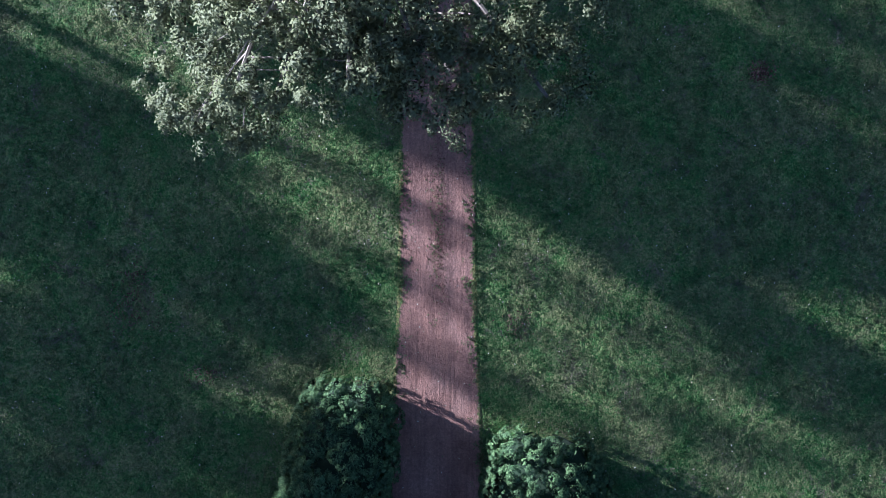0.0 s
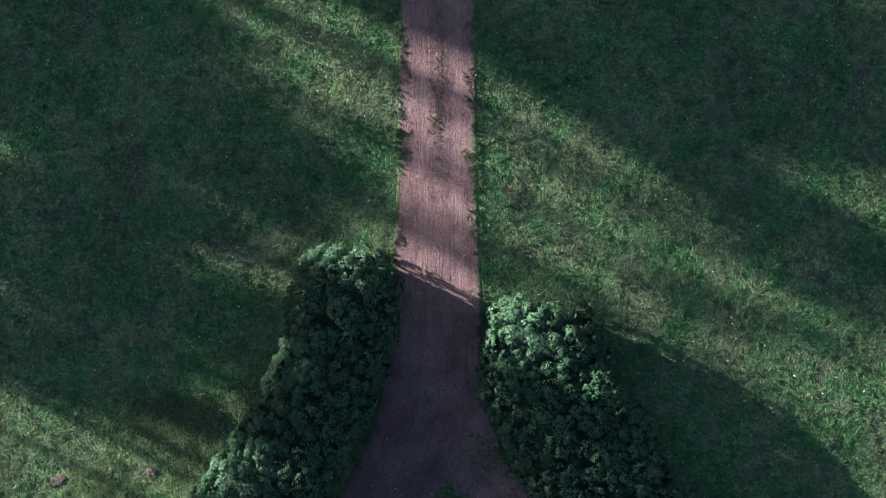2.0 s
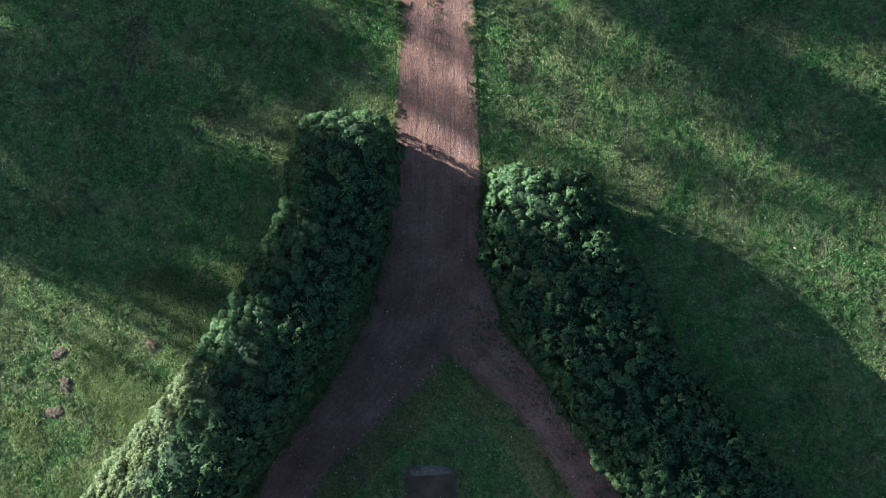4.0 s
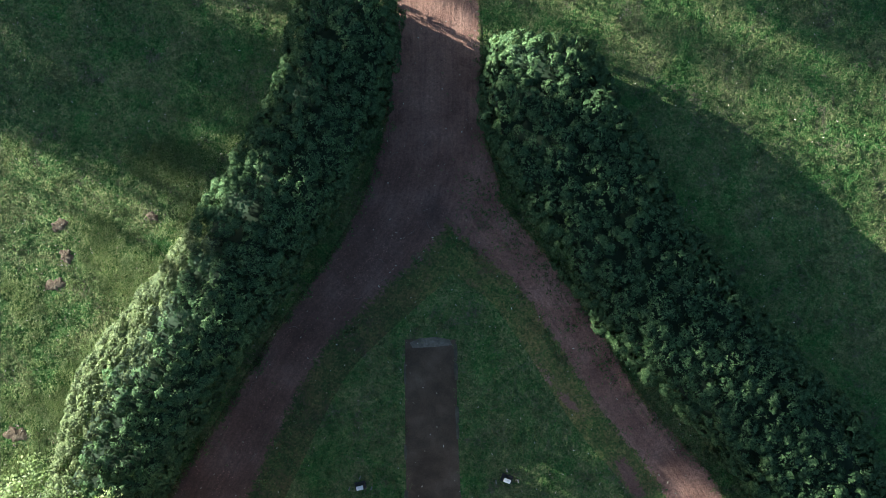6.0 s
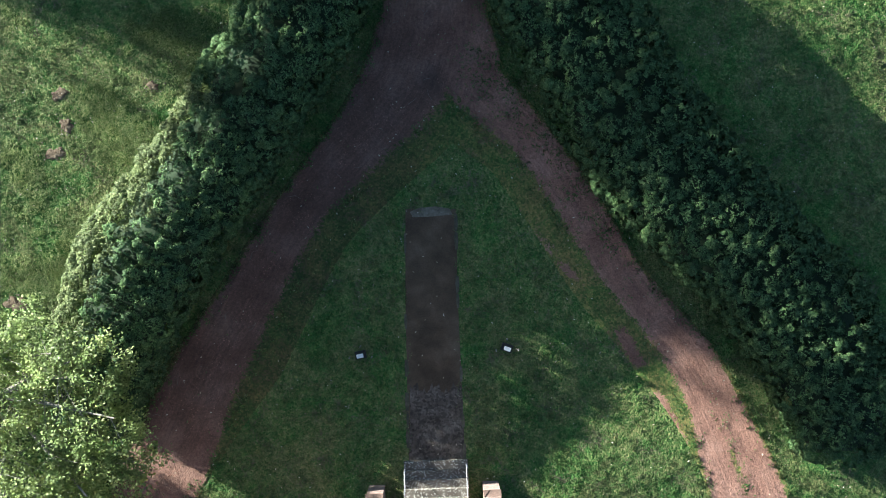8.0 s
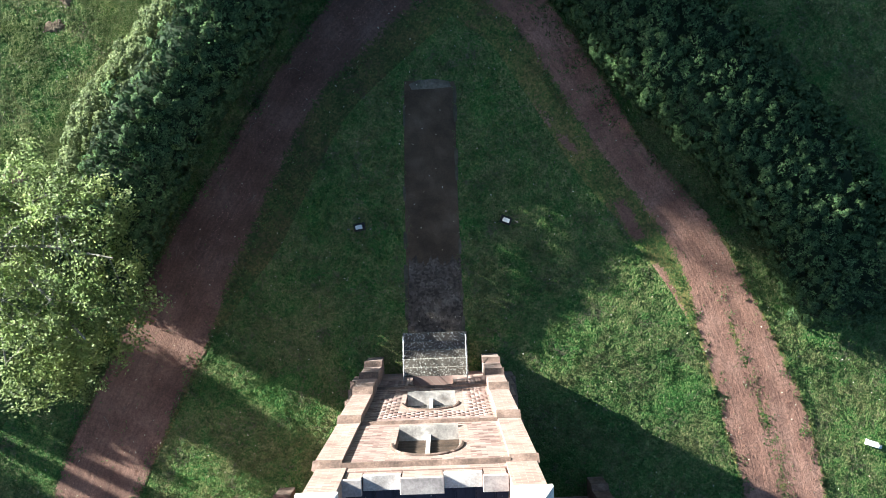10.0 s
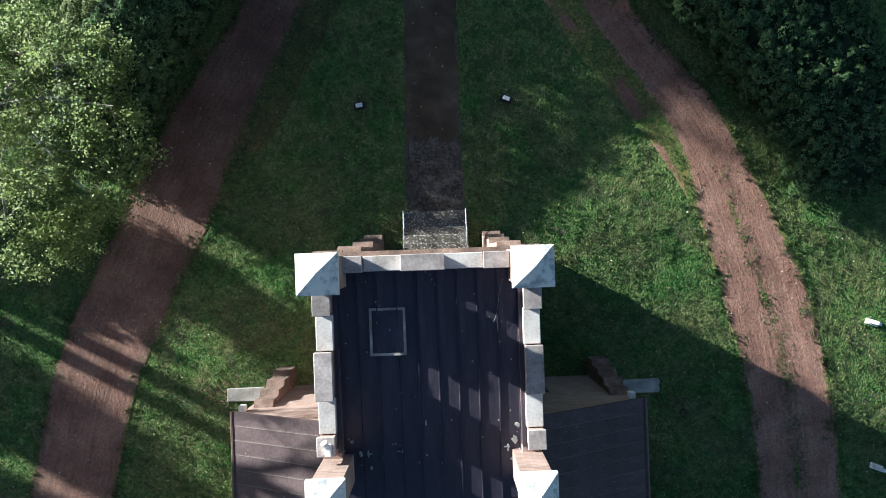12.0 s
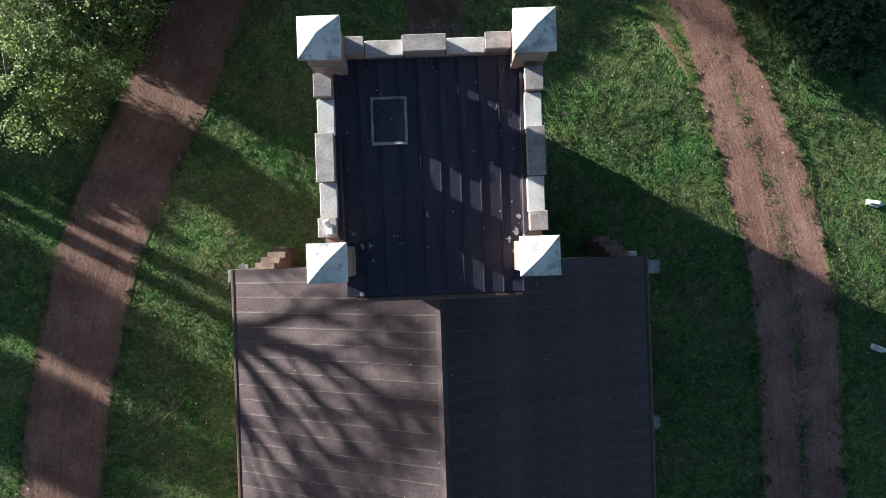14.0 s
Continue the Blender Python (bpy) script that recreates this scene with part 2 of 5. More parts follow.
M_STEP = step_material()
M_WHITE = mottled("white_marble", (0.74, 0.74, 0.74), (0.85, 0.85, 0.84), (0.92, 0.92, 0.91), 3, 20, 0.5)
M_STEEL = mottled("galvanised_steel", (0.35, 0.35, 0.36), (0.5, 0.5, 0.52), (0.6, 0.6, 0.62), 6, 40, 0.4, 0.8)
M_BLACK = mottled("black_fitting", (0.01, 0.01, 0.01), (0.02, 0.02, 0.02), (0.03, 0.03, 0.03), 6, 40, 0.5)
M_TIMBER = mottled("dark_timber", (0.03, 0.02, 0.014), (0.06, 0.04, 0.03), (0.1, 0.07, 0.05), 3, 30, 0.6)
M_PIPE = mottled("brown_gutter", (0.06, 0.035, 0.03), (0.09, 0.055, 0.045), (0.12, 0.08, 0.07), 3, 30, 0.45)


def brick_material():
    m, nt, b = material("red_brick", 0.9)
    tc = nt.nodes.new("ShaderNodeTexCoord")
    sp = nt.nodes.new("ShaderNodeSeparateXYZ")
    nt.links.new(tc.outputs["Object"], sp.inputs[0])
    add = nt.nodes.new("ShaderNodeMath")
    nt.links.new(sp.outputs[0], add.inputs[0])
    nt.links.new(sp.outputs[1], add.inputs[1])
    cb = nt.nodes.new("ShaderNodeCombineXYZ")
    nt.links.new(add.outputs[0], cb.inputs[0])
    nt.links.new(sp.outputs[2], cb.inputs[1])
    br = nt.nodes.new("ShaderNodeTexBrick")
    for k, v in (("Scale", 1.0), ("Mortar Size", 0.006), ("Brick Width", 0.24), ("Row Height", 0.086), ("Bias", 0.0)):
        br.inputs[k].default_value = v
    br.inputs["Color1"].default_value = (0.26, 0.172, 0.152, 1)
    br.inputs["Color2"].default_value = (0.37, 0.268, 0.244, 1)
    br.inputs["Mortar"].default_value = (0.38, 0.33, 0.30, 1)
    nt.links.new(cb.outputs[0], br.inputs["Vector"])
    col = mix(nt, 0.6, br.outputs[0], ramp(nt, noise_tex(nt, 1.3), [(0.3, (0.34, 0.32, 0.3)), (0.7, (0.66, 0.66, 0.66))]), "OVERLAY")
    nt.links.new(col, b.inputs["Base Color"])
    bump(nt, b, br.outputs["Fac"], -0.5, 0.01)
    return m


M_BRICK = brick_material()


def piece_brick():
    m, nt, b = material("single_brick", 0.9)
    info, geo = nt.nodes.new("ShaderNodeObjectInfo"), nt.nodes.new("ShaderNodeNewGeometry")
    r = nt.nodes.new("ShaderNodeMath")
    nt.links.new(info.outputs["Random"], r.inputs[0])
    nt.links.new(geo.outputs["Random Per Island"], r.inputs[1])
    f = nt.nodes.new("ShaderNodeMath")
    f.operation = "FRACT"
    nt.links.new(r.outputs[0], f.inputs[0])
    col = ramp(nt, f.outputs[0], [(0.0, (0.17, 0.106, 0.098)), (0.4, (0.28, 0.192, 0.178)), (1.0, (0.41, 0.32, 0.30))])
    col = mix(nt, 0.6, col, ramp(nt, noise_tex(nt, 1.3), [(0.3, (0.34, 0.32, 0.3)), (0.7, (0.66, 0.66, 0.66))]), "OVERLAY")
    nt.links.new(col, b.inputs["Base Color"])
    bump(nt, b, noise_tex(nt, 60, 4), 0.4, 0.006)
    return m


M_PIECE = piece_brick()
M_BRICKDARK = mottled("moulded_brick", (0.075, 0.052, 0.045), (0.15, 0.10, 0.082), (0.27, 0.19, 0.16), 2.5, 20, 0.9)
M_SILL = mottled("lichened_sill", (0.15, 0.135, 0.13), (0.29, 0.265, 0.255), (0.44, 0.41, 0.39), 3, 16, 0.85)
M_GLASSY = mottled("leaded_glass", (0.05, 0.05, 0.055), (0.10, 0.095, 0.095), (0.2, 0.18, 0.17), 4, 20, 0.25)


# ---- mesh helpers ----
def box(bm, x0, x1, y0, y1, z0, z1):
    v = [bm.verts.new(p) for p in ((x0, y0, z0), (x1, y0, z0), (x1, y1, z0), (x0, y1, z0), (x0, y0, z1), (x1, y0, z1), (x1, y1, z1), (x0, y1, z1))]
    for f in ((3, 2, 1, 0), (4, 5, 6, 7), (0, 1, 5, 4), (1, 2, 6, 5), (2, 3, 7, 6), (3, 0, 4, 7)):
        bm.faces.new([v[i] for i in f])
    return v


def prism(bm, outline, a0, a1, axis="x"):
    """Extrudes a closed outline of (p, q) pairs along x (p=y, q=z) or along y (p=x, q=z) or z (p=x, q=y)."""
    put = {"x": lambda p, q, a: (a, p, q), "y": lambda p, q, a: (p, a, q), "z": lambda p, q, a: (p, q, a)}[axis]
    lo = [bm.verts.new(put(p, q, a0)) for p, q in outline]
    hi = [bm.verts.new(put(p, q, a1)) for p, q in outline]
    n = len(outline)
    bm.faces.new(lo[::-1])
    bm.faces.new(hi)
    for i in range(n):
        bm.faces.new((lo[i], lo[(i + 1) % n], hi[(i + 1) % n], hi[i]))
    bmesh.ops.recalc_face_normals(bm, faces=bm.faces[:])


def tube(bm, pts, radii, sides=6):
    rings = []
    for i, p in enumerate(pts):
        p = Vector(p)
        d = (Vector(pts[min(i + 1, len(pts) - 1)]) - Vector(pts[max(i - 1, 0)])).normalized()
        side = d.orthogonal().normalized()
        up = d.cross(side)
        rings.append([bm.verts.new(p + radii[i] * (math.cos(a) * side + math.sin(a) * up)) for a in (2 * math.pi * k / sides for k in range(sides))])
    for a, b in zip(rings, rings[1:]):
        for k in range(sides):
            bm.faces.new((a[k], a[(k + 1) % sides], b[(k + 1) % sides], b[k]))
    bm.faces.new(rings[0][::-1])
    bm.faces.new(rings[-1])


def finish(bm, width=0.0, segments=1):
    if width:
        bmesh.ops.bevel(bm, geom=bm.edges[:], offset=width, segments=segments, affect="EDGES")
    return bm


def mesh_of(name, bm, mat):
    me = bpy.data.meshes.new(name)
    bm.to_mesh(me)
    bm.free()
    me.materials.append(mat)
    return me


def part(name, bm, mat, parent=None, label=""):
    ob = new(name, mesh_of(name, bm, mat) if isinstance(bm, bmesh.types.BMesh) else bm)
    ob.parent = parent
    return tagged(ob, label)


def thing(name, m, label, category, group="", kind=""):
    ob = new(name)
    ob.matrix_basis = m
    return tagged(ob, label, category, group, kind)


def lay(me, normals, per):
    """Stores the facing of each leaf, per vertices at a time."""
    me.attributes.new("lie", "FLOAT_VECTOR", "POINT").data.foreach_set("vector", np.repeat(unit(normals), per, 0).astype(np.float32).ravel())
    return me


def array_mesh(name, verts, faces, mat):
    """A mesh from numpy arrays: verts (n, 3), faces (m, k)."""
    me = bpy.data.meshes.new(name)
    k = faces.shape[1]
    me.vertices.add(len(verts))
    me.vertices.foreach_set("co", verts.astype(np.float32).ravel())
    me.loops.add(faces.size)
    me.loops.foreach_set("vertex_index", faces.astype(np.int32).ravel())
    me.polygons.add(len(faces))
    me.polygons.foreach_set("loop_start", np.arange(0, faces.size, k, dtype=np.int32))
    me.update(calc_edges=True)
    me.materials.append(mat)
    return me


def unit(a):
    return a / np.maximum(np.linalg.norm(a, axis=1, keepdims=True), 1e-9)


def leaves(rng, points, normals, length, width, spread=0.8, droop=0.0):
    """Folded leaves, two triangles each about a midrib, whose faces look along the normals. Returns verts and faces."""
    n = len(points)
    face = unit(normals + rng.normal(0, spread * 0.6, (n, 3)))
    d = unit(np.cross(face, rng.normal(0, 1, (n, 3))) + face * 0.25 + np.array([0, 0, -droop]))
    side = unit(np.cross(d, face))
    up = np.cross(side, d)
    ln = (length * rng.uniform(0.7, 1.3, n))[:, None]
    wd = (width * rng.uniform(0.7, 1.25, n))[:, None]
    base, tip, midp = points, points + d * ln, points + d * ln * 0.5 - up * wd * 0.15
    v = np.stack([base, midp + side * wd * 0.5 + up * wd * 0.3, tip, midp - side * wd * 0.5 + up * wd * 0.3], 1).reshape(-1, 3)
    i = np.arange(n)[:, None] * 4
    f = np.concatenate([i + np.array([[0, 1, 2]]), i + np.array([[0, 2, 3]])], 1).reshape(-1, 3)
    return v, f


def wave(x, y, scale, seed=0.0):
    """Smooth cheap noise of numpy arrays, about -1 to 1."""
    x, y = x * scale + seed * 7.13, y * scale - seed * 3.71
    return (np.sin(x * 1.0 + 1.7 * np.sin(y * 0.9 + seed)) + np.sin(y * 1.3 - 1.3 * np.sin(x * 1.1)) + np.sin(0.7 * x + 1.9 * y + 2.0 * np.sin(0.6 * x - 0.8 * y))) / 3


def grain(x, y, cell, seed=0):
    """Value noise of numpy arrays on a lattice of the given cell, -1 to 1."""
    table = np.random.default_rng(900 + seed).uniform(-1, 1, (256, 256))
    u, w = (0.83 * x + 0.56 * y) / cell, (-0.56 * x + 0.83 * y) / cell
    i, j = np.floor(u).astype(int), np.floor(w).astype(int)
    a, b = u - i, w - j
    a, b = a * a * (3 - 2 * a), b * b * (3 - 2 * b)
    i0, i1, j0, j1 = i % 256, (i + 1) % 256, j % 256, (j + 1) % 256
    return (table[i0, j0] * (1 - a) + table[i1, j0] * a) * (1 - b) + (table[i0, j1] * (1 - a) + table[i1, j1] * a) * b


# ---- the plan of the tracks: centre line (x, y) and half width, north to south ----
MAIN_TRACK = [(-0.15, 60, 1.2), (-0.2, 30, 1.16), (-0.2, 12, 1.12), (-0.2, 3, 1.13), (-0.2, 0, 1.15), (-0.22, -3, 1.22), (-0.24, -6, 1.38), (-0.3, -9, 1.6), (-0.33, -10.4, 1.75)]
WEST_TRACK = [(-0.5, -9.5, 1.35), (-1.2, -12, 1.5), (-1.85, -13.1, 1.35), (-2.85, -14.3, 1.1), (-4.5, -16.2, 0.85), (-5.55, -17.7, 0.85), (-6.9, -20.1, 1.0), (-8.3, -22.6, 1.2), (-9.6, -25.4, 1.3), (-11.0, -28.4, 1.3), (-12.1, -31, 1.3), (-12.8, -34, 1.3), (-13.4, -38, 1.3), (-13.6, -44, 1.3), (-13.0, -60, 1.3)]
EAST_TRACK = [(0.0, -9.5, 1.2), (0.9, -12, 1.05), (1.7, -13, 0.85), (2.95, -14.2, 0.62), (4.33, -16.1, 0.62), (5.55, -18.0, 0.64), (6.5, -19.4, 0.58), (7.55, -20.6, 0.58), (8.5, -21.8, 0.70), (9.15, -22.9, 0.80), (9.7, -24.1, 0.9), (10.2, -25.4, 1.02), (11.2, -28.0, 1.25), (12.05, -31, 1.27), (12.5, -34, 1.27), (12.7, -38, 1.27), (12.8, -44, 1.27), (12.0, -60, 1.27)]
EAST_RUT = [(1.3, -15.2, 0.1), (2.2, -16.4, 0.2), (3.3, -17.7, 0.25), (4.4, -19.0, 0.22), (5.5, -20.2, 0.25), (6.5, -21.5, 0.3), (7.5, -23.2, 0.28), (8.5, -25.0, 0.25)]


def smooth_line(rows, step=0.25):
    """Resamples rows of numbers along a Catmull-Rom curve."""
    a = np.array(rows, float)
    out = []
    for i in range(len(a) - 1):
        p0, p1, p2, p3 = a[max(i - 1, 0)], a[i], a[i + 1], a[min(i + 2, len(a) - 1)]
        n = max(2, int(np.linalg.norm(p2[:2] - p1[:2]) / step))
        for t in np.arange(n) / n:
            out.append(0.5 * (2 * p1 + (p2 - p0) * t + (2 * p0 - 5 * p1 + 4 * p2 - p3) * t * t + (3 * p1 - p0 - 3 * p2 + p3) * t ** 3))
    out.append(a[-1])
    return np.array(out)


RUT_LINE = smooth_line(EAST_RUT, 0.15)


def rut_depth(x, y):
    """Wear of the second, half overgrown wheel line inside the fork, 0 to 1."""
    d = np.sqrt((x[:, None] - RUT_LINE[None, :, 0]) ** 2 + (y[:, None] - RUT_LINE[None, :, 1]) ** 2)
    k = d.argmin(1)
    return np.exp(-(d[np.arange(len(x)), k] / RUT_LINE[k, 2]) ** 2) * np.clip(0.62 + 0.75 * wave(x, y, 1.5, 21), 0, 1)


TRACKS = [smooth_line(r) for r in (MAIN_TRACK, WEST_TRACK, EAST_TRACK)]


def track_depth(x, y):
    """How deep inside a track each point lies (metres, negative outside), its offset from the centre line over the half width, and the track's number."""
    best, across, which = np.full(len(x), -99.0), np.zeros(len(x)), np.zeros(len(x), int)
    for q, tr in enumerate(TRACKS):
        near = tr[(tr[:, 1] > y.min() - 4) & (tr[:, 1] < y.max() + 4)]
        if not len(near):
            continue
        d2 = (x[:, None] - near[None, :, 0]) ** 2 + (y[:, None] - near[None, :, 1]) ** 2
        k = d2.argmin(1)
        d = np.sqrt(d2[np.arange(len(x)), k])
        e = near[k, 2] - d
        up = e > best
        best[up], which[up] = e[up], q
        across[up] = (np.sign(x - near[k, 0]) * d / near[k, 2])[up]
    return best, across, which


# bare scraped places in the lawn: x, y and radius
SCRAPES = ((-13.6, -12.7, 0.3), (-13.75, -14.8, 0.34), (-15.15, -20.1, 0.4), (-10.3, -12.4, 0.22), (-13.35, -13.8, 0.3))

CHURCH = pose(-0.26, -29.3, 0, 0, 0, 2.0)
CHURCH_INV = CHURCH.inverted()


# ---- ground ----
def ground():
    bm = bmesh.new()
    outer = [bm.verts.new((400 * math.cos(a), 400 * math.sin(a) - 15, 0)) for a in (2 * math.pi * k / 48 for k in range(48))]
    bm.faces.new(outer)
    ob = part("ground", bm, M_SOIL)
    tagged(ob, "flat green lawn with worn soil beneath the grass", "ground", kind="structure")


def road(name, tr, z, label, inner=0, faint=False):
    """A worn track: a strip somewhat wider than its bare earth. inner: the side on which it wears away slowly inside the fork."""
    d = np.gradient(tr[:, :2], axis=0)
    d /= np.linalg.norm(d, axis=1, keepdims=True)
    nrm = np.stack([-d[:, 1], d[:, 0]], 1)
    fork = np.clip((-tr[:, 1] - 10.4) / 2.2, 0, 1) * np.clip((tr[:, 1] + 25.5) / 4, 0, 1)
    across = np.linspace(-1, 1, 45)
    hw = tr[:, 2:3]
    side = np.sign(across)[None, :]
    ease = fork[:, None] * np.clip(across * inner * 1.2, 0, 1)[None, :]
    soft = 0.56 + 1.5 * ease
    reach = hw + 0.62 * (0.42 + 1.5 * fork[:, None] * (side == inner))
    dist = across[None, :] * reach
    wob = 0.07 * wave(tr[:, 0:1], tr[:, 1:2], 1.1, 4) + 0.05 * wave(tr[:, 0:1], tr[:, 1:2], 3.7, 6)
    pts = tr[:, None, :2] + nrm[:, None, :] * dist[:, :, None]
    deep = track_depth(pts[..., 0].ravel(), pts[..., 1].ravel())[0].reshape(dist.shape)
    bare = np.clip(0.5 + (deep + wob - 0.55 * ease) / soft, 0, 1)
    if faint:
        cap = 0.42 * np.clip((tr[:, 1:2] + 21) / 3, 0, 1) + 0.2 * np.clip((tr[:, 1:2] + 15.5) / 2, 0, 1)
        bare = np.minimum(bare, 1 - cap * np.clip((-11.0 - tr[:, 1:2]) / 2, 0, 1))
        bare *= 1 - 0.8 * np.exp(-((dist / hw + 0.02) / 0.24) ** 2) * np.clip((-23 - tr[:, 1:2]) / 2, 0, 1) * np.clip(0.8 + 0.5 * wave(pts[..., 0], pts[..., 1], 2.2, 5), 0.35, 1)
        bare = np.maximum(bare, 0.66 * rut_depth(pts[..., 0].ravel(), pts[..., 1].ravel()).reshape(bare.shape))
    else:
        bare *= 1 - 0.26 * fork[:, None]
        bare *= 1 - 0.72 * np.exp(-((dist / hw - 0.08) / 0.26) ** 2) * np.clip(1.4 - np.abs(tr[:, 1:2] - 1.2) / 3.8, 0, 1) * np.clip(0.8 + 0.5 * wave(pts[..., 0], pts[..., 1], 1.9, 7), 0.4, 1)
    # west arm: darker red earth, with shade put into its colour as well
    earth_shade = 0.2 + np.clip((-pts[..., 1] - 7) / 6, 0, 1) * (0.62 * np.clip(0.5 - pts[..., 0] / 3, 0, 1) - 0.15 * np.clip(0.5 + pts[..., 0] / 3, 0, 1))
    earth_shade = earth_shade * np.clip((pts[..., 1] + 29) / 6, 0.6, 1)
    stain_shade = earth_shade + (1 - earth_shade) * np.exp(-((pts[..., 0] + 0.35) / 0.55) ** 2 - ((pts[..., 1] + 12.35) / 0.85) ** 2)
    inside = np.clip(1 - (np.abs(dist) / hw) ** 4, 0, 1) * np.clip((np.abs(tr[:, 1:2] + 11) - 1.5) / 3, 0.15, 1)
    rut = -0.008 * np.exp(-((np.abs(dist / hw) - 0.52) / 0.16) ** 2)
    h = z + 0.005 * inside + rut * inside + (0.006 * wave(pts[..., 0], pts[..., 1], 6.0) + 0.004 * np.exp(-((np.abs(dist) / hw - 0.5) / 0.3) ** 2) * wave(dist * 7.0 + 5, tr[:, 1:2] * 0.3, 4.0, 3)) * inside
    h[:, 0] = h[:, -1] = -0.012
    verts = np.concatenate([pts, h[..., None]], 2).reshape(-1, 3)
    n, k = len(tr), len(across)
    i = (np.arange(n - 1)[:, None] * k + np.arange(k - 1)[None, :]).reshape(-1, 1)
    me = array_mesh(name, verts, np.concatenate([i, i + 1, i + k + 1, i + k], 1), M_TRACK)
    me.attributes.new("bare", "FLOAT", "POINT").data.foreach_set("value", bare.astype(np.float32).ravel())
    run = np.stack([dist * 9.0 + 0 * hw, np.broadcast_to(np.arange(len(tr))[:, None] * 0.25 * 0.55, dist.shape), np.full(dist.shape, 10.0 * z)], 2)
    me.attributes.new("run", "FLOAT_VECTOR", "POINT").data.foreach_set("vector", run.astype(np.float32).ravel())
    me.attributes.new("stain_shade", "FLOAT", "POINT").data.foreach_set("value", stain_shade.astype(np.float32).ravel())
    me.polygons.foreach_set("use_smooth", [True] * len(me.polygons))
    tagged(new(name, me), label, "road", kind="structure")


ground()
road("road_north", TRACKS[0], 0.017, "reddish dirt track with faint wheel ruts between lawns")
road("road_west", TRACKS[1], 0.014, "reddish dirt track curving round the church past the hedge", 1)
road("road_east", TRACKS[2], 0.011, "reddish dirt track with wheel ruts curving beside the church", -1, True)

PATH_EDGE = [(-1.36, -16.75), (0.42, -16.75), (0.5, -20.0), (0.76, -25.75), (-1.24, -25.75), (-1.36, -20.0)]


def centre_path():
    bm = bmesh.new()
    prism(bm, PATH_EDGE, -0.03, 0.008, "z")
    path = tagged(part("pavement", finish(bm, 0.003), M_PAVE), "dark weathered paved path leading to the church steps", "path", kind="structure")
    rng = random.Random(12)
    for side in (0, 1):
        y = -16.9
        while y > -25.3:
            ln = rng.uniform(0.5, 0.9)
            if rng.random() < 0.45:
                a = np.interp(-(y - ln / 2), (16.75, 20.0, 25.75), ((-1.36, -1.36, -1.24), (0.42, 0.5, 0.76))[side])
                bm = bmesh.new()
                wd = rng.uniform(0.04, 0.075)
                prism(bm, [(a - wd, y), (a + wd * 0.6, y - 0.03), (a + wd, y - ln * 0.5), (a + wd * 0.7, y - ln + 0.04), (a - wd * 0.8, y - ln + 0.02), (a - wd * 1.2, y - ln * 0.4)], -0.01, rng.uniform(0.018, 0.026), "z")
                part("edging_stone", bm, M_MOSSY, path)
            y -= ln


centre_path()


def path_slab(outline, name, label, mat):
    bm = bmesh.new()
    prism(bm, outline, -0.02, 0.012, "z")
    tagged(part(name, finish(bm, 0.003), mat), label, "path", kind="structure")


RAGGED = [(-1.2 + 1.86 * k / 40, -23.1 + 0.12 * math.sin(k * 0.41) + 0.09 * math.sin(k * 1.13 + 2) + 0.06 * math.sin(k * 2.3 + 1)) for k in range(41)]
path_slab(RAGGED + [(0.73, -25.7), (-1.22, -25.72)], "pavement_end", "worn pale gritty concrete before the church steps", M_GRIT)
path_slab([(-1.2, -16.86), (-0.9, -16.72), (-0.3, -16.66), (0.2, -16.74), (0.3, -16.95), (-0.4, -17.02), (-1.1, -17.05)], "pavement_kerb", "pale crumbling concrete edge of the old path", M_EDGING)


# ---- plants ----
# rows (x, y, half width, height, how far the western flank slopes out)
HEDGE_WEST = [(-3.25, -4.65, 1.48, 2.3, 0), (-3.34, -6.3, 1.65, 2.8, 0), (-3.72, -8.5, 1.68, 2.95, 0.0), (-5.12, -11.2, 1.72, 3.05, 0.05), (-6.85, -13.95, 1.72, 3.05, 0.12), (-8.65, -16.85, 1.72, 2.9, 0.45), (-10.25, -19.35, 1.72, 2.85, 0.52), (-11.25, -21.8, 1.6, 2.4, 0.42), (-12.2, -24.0, 1.55, 2.2, 0.2)]
HEDGE_EAST = [(3.5, -6.5, 1.7, 1.8, 0), (3.4, -8.0, 2.0, 2.3, 0), (3.6, -9.35, 2.08, 2.6, 0), (4.75, -11.3, 2.1, 2.7, 0), (6.52, -14.22, 2.12, 2.75, 0), (8.48, -16.62, 2.08, 2.75, 0), (10.5, -18.7, 2.0, 2.75, 0), (12.15, -20.75, 1.98, 2.7, 0), (13.1, -22.8, 1.9, 2.6, 0), (13.45, -25.0, 1.5, 2.3, 0)]


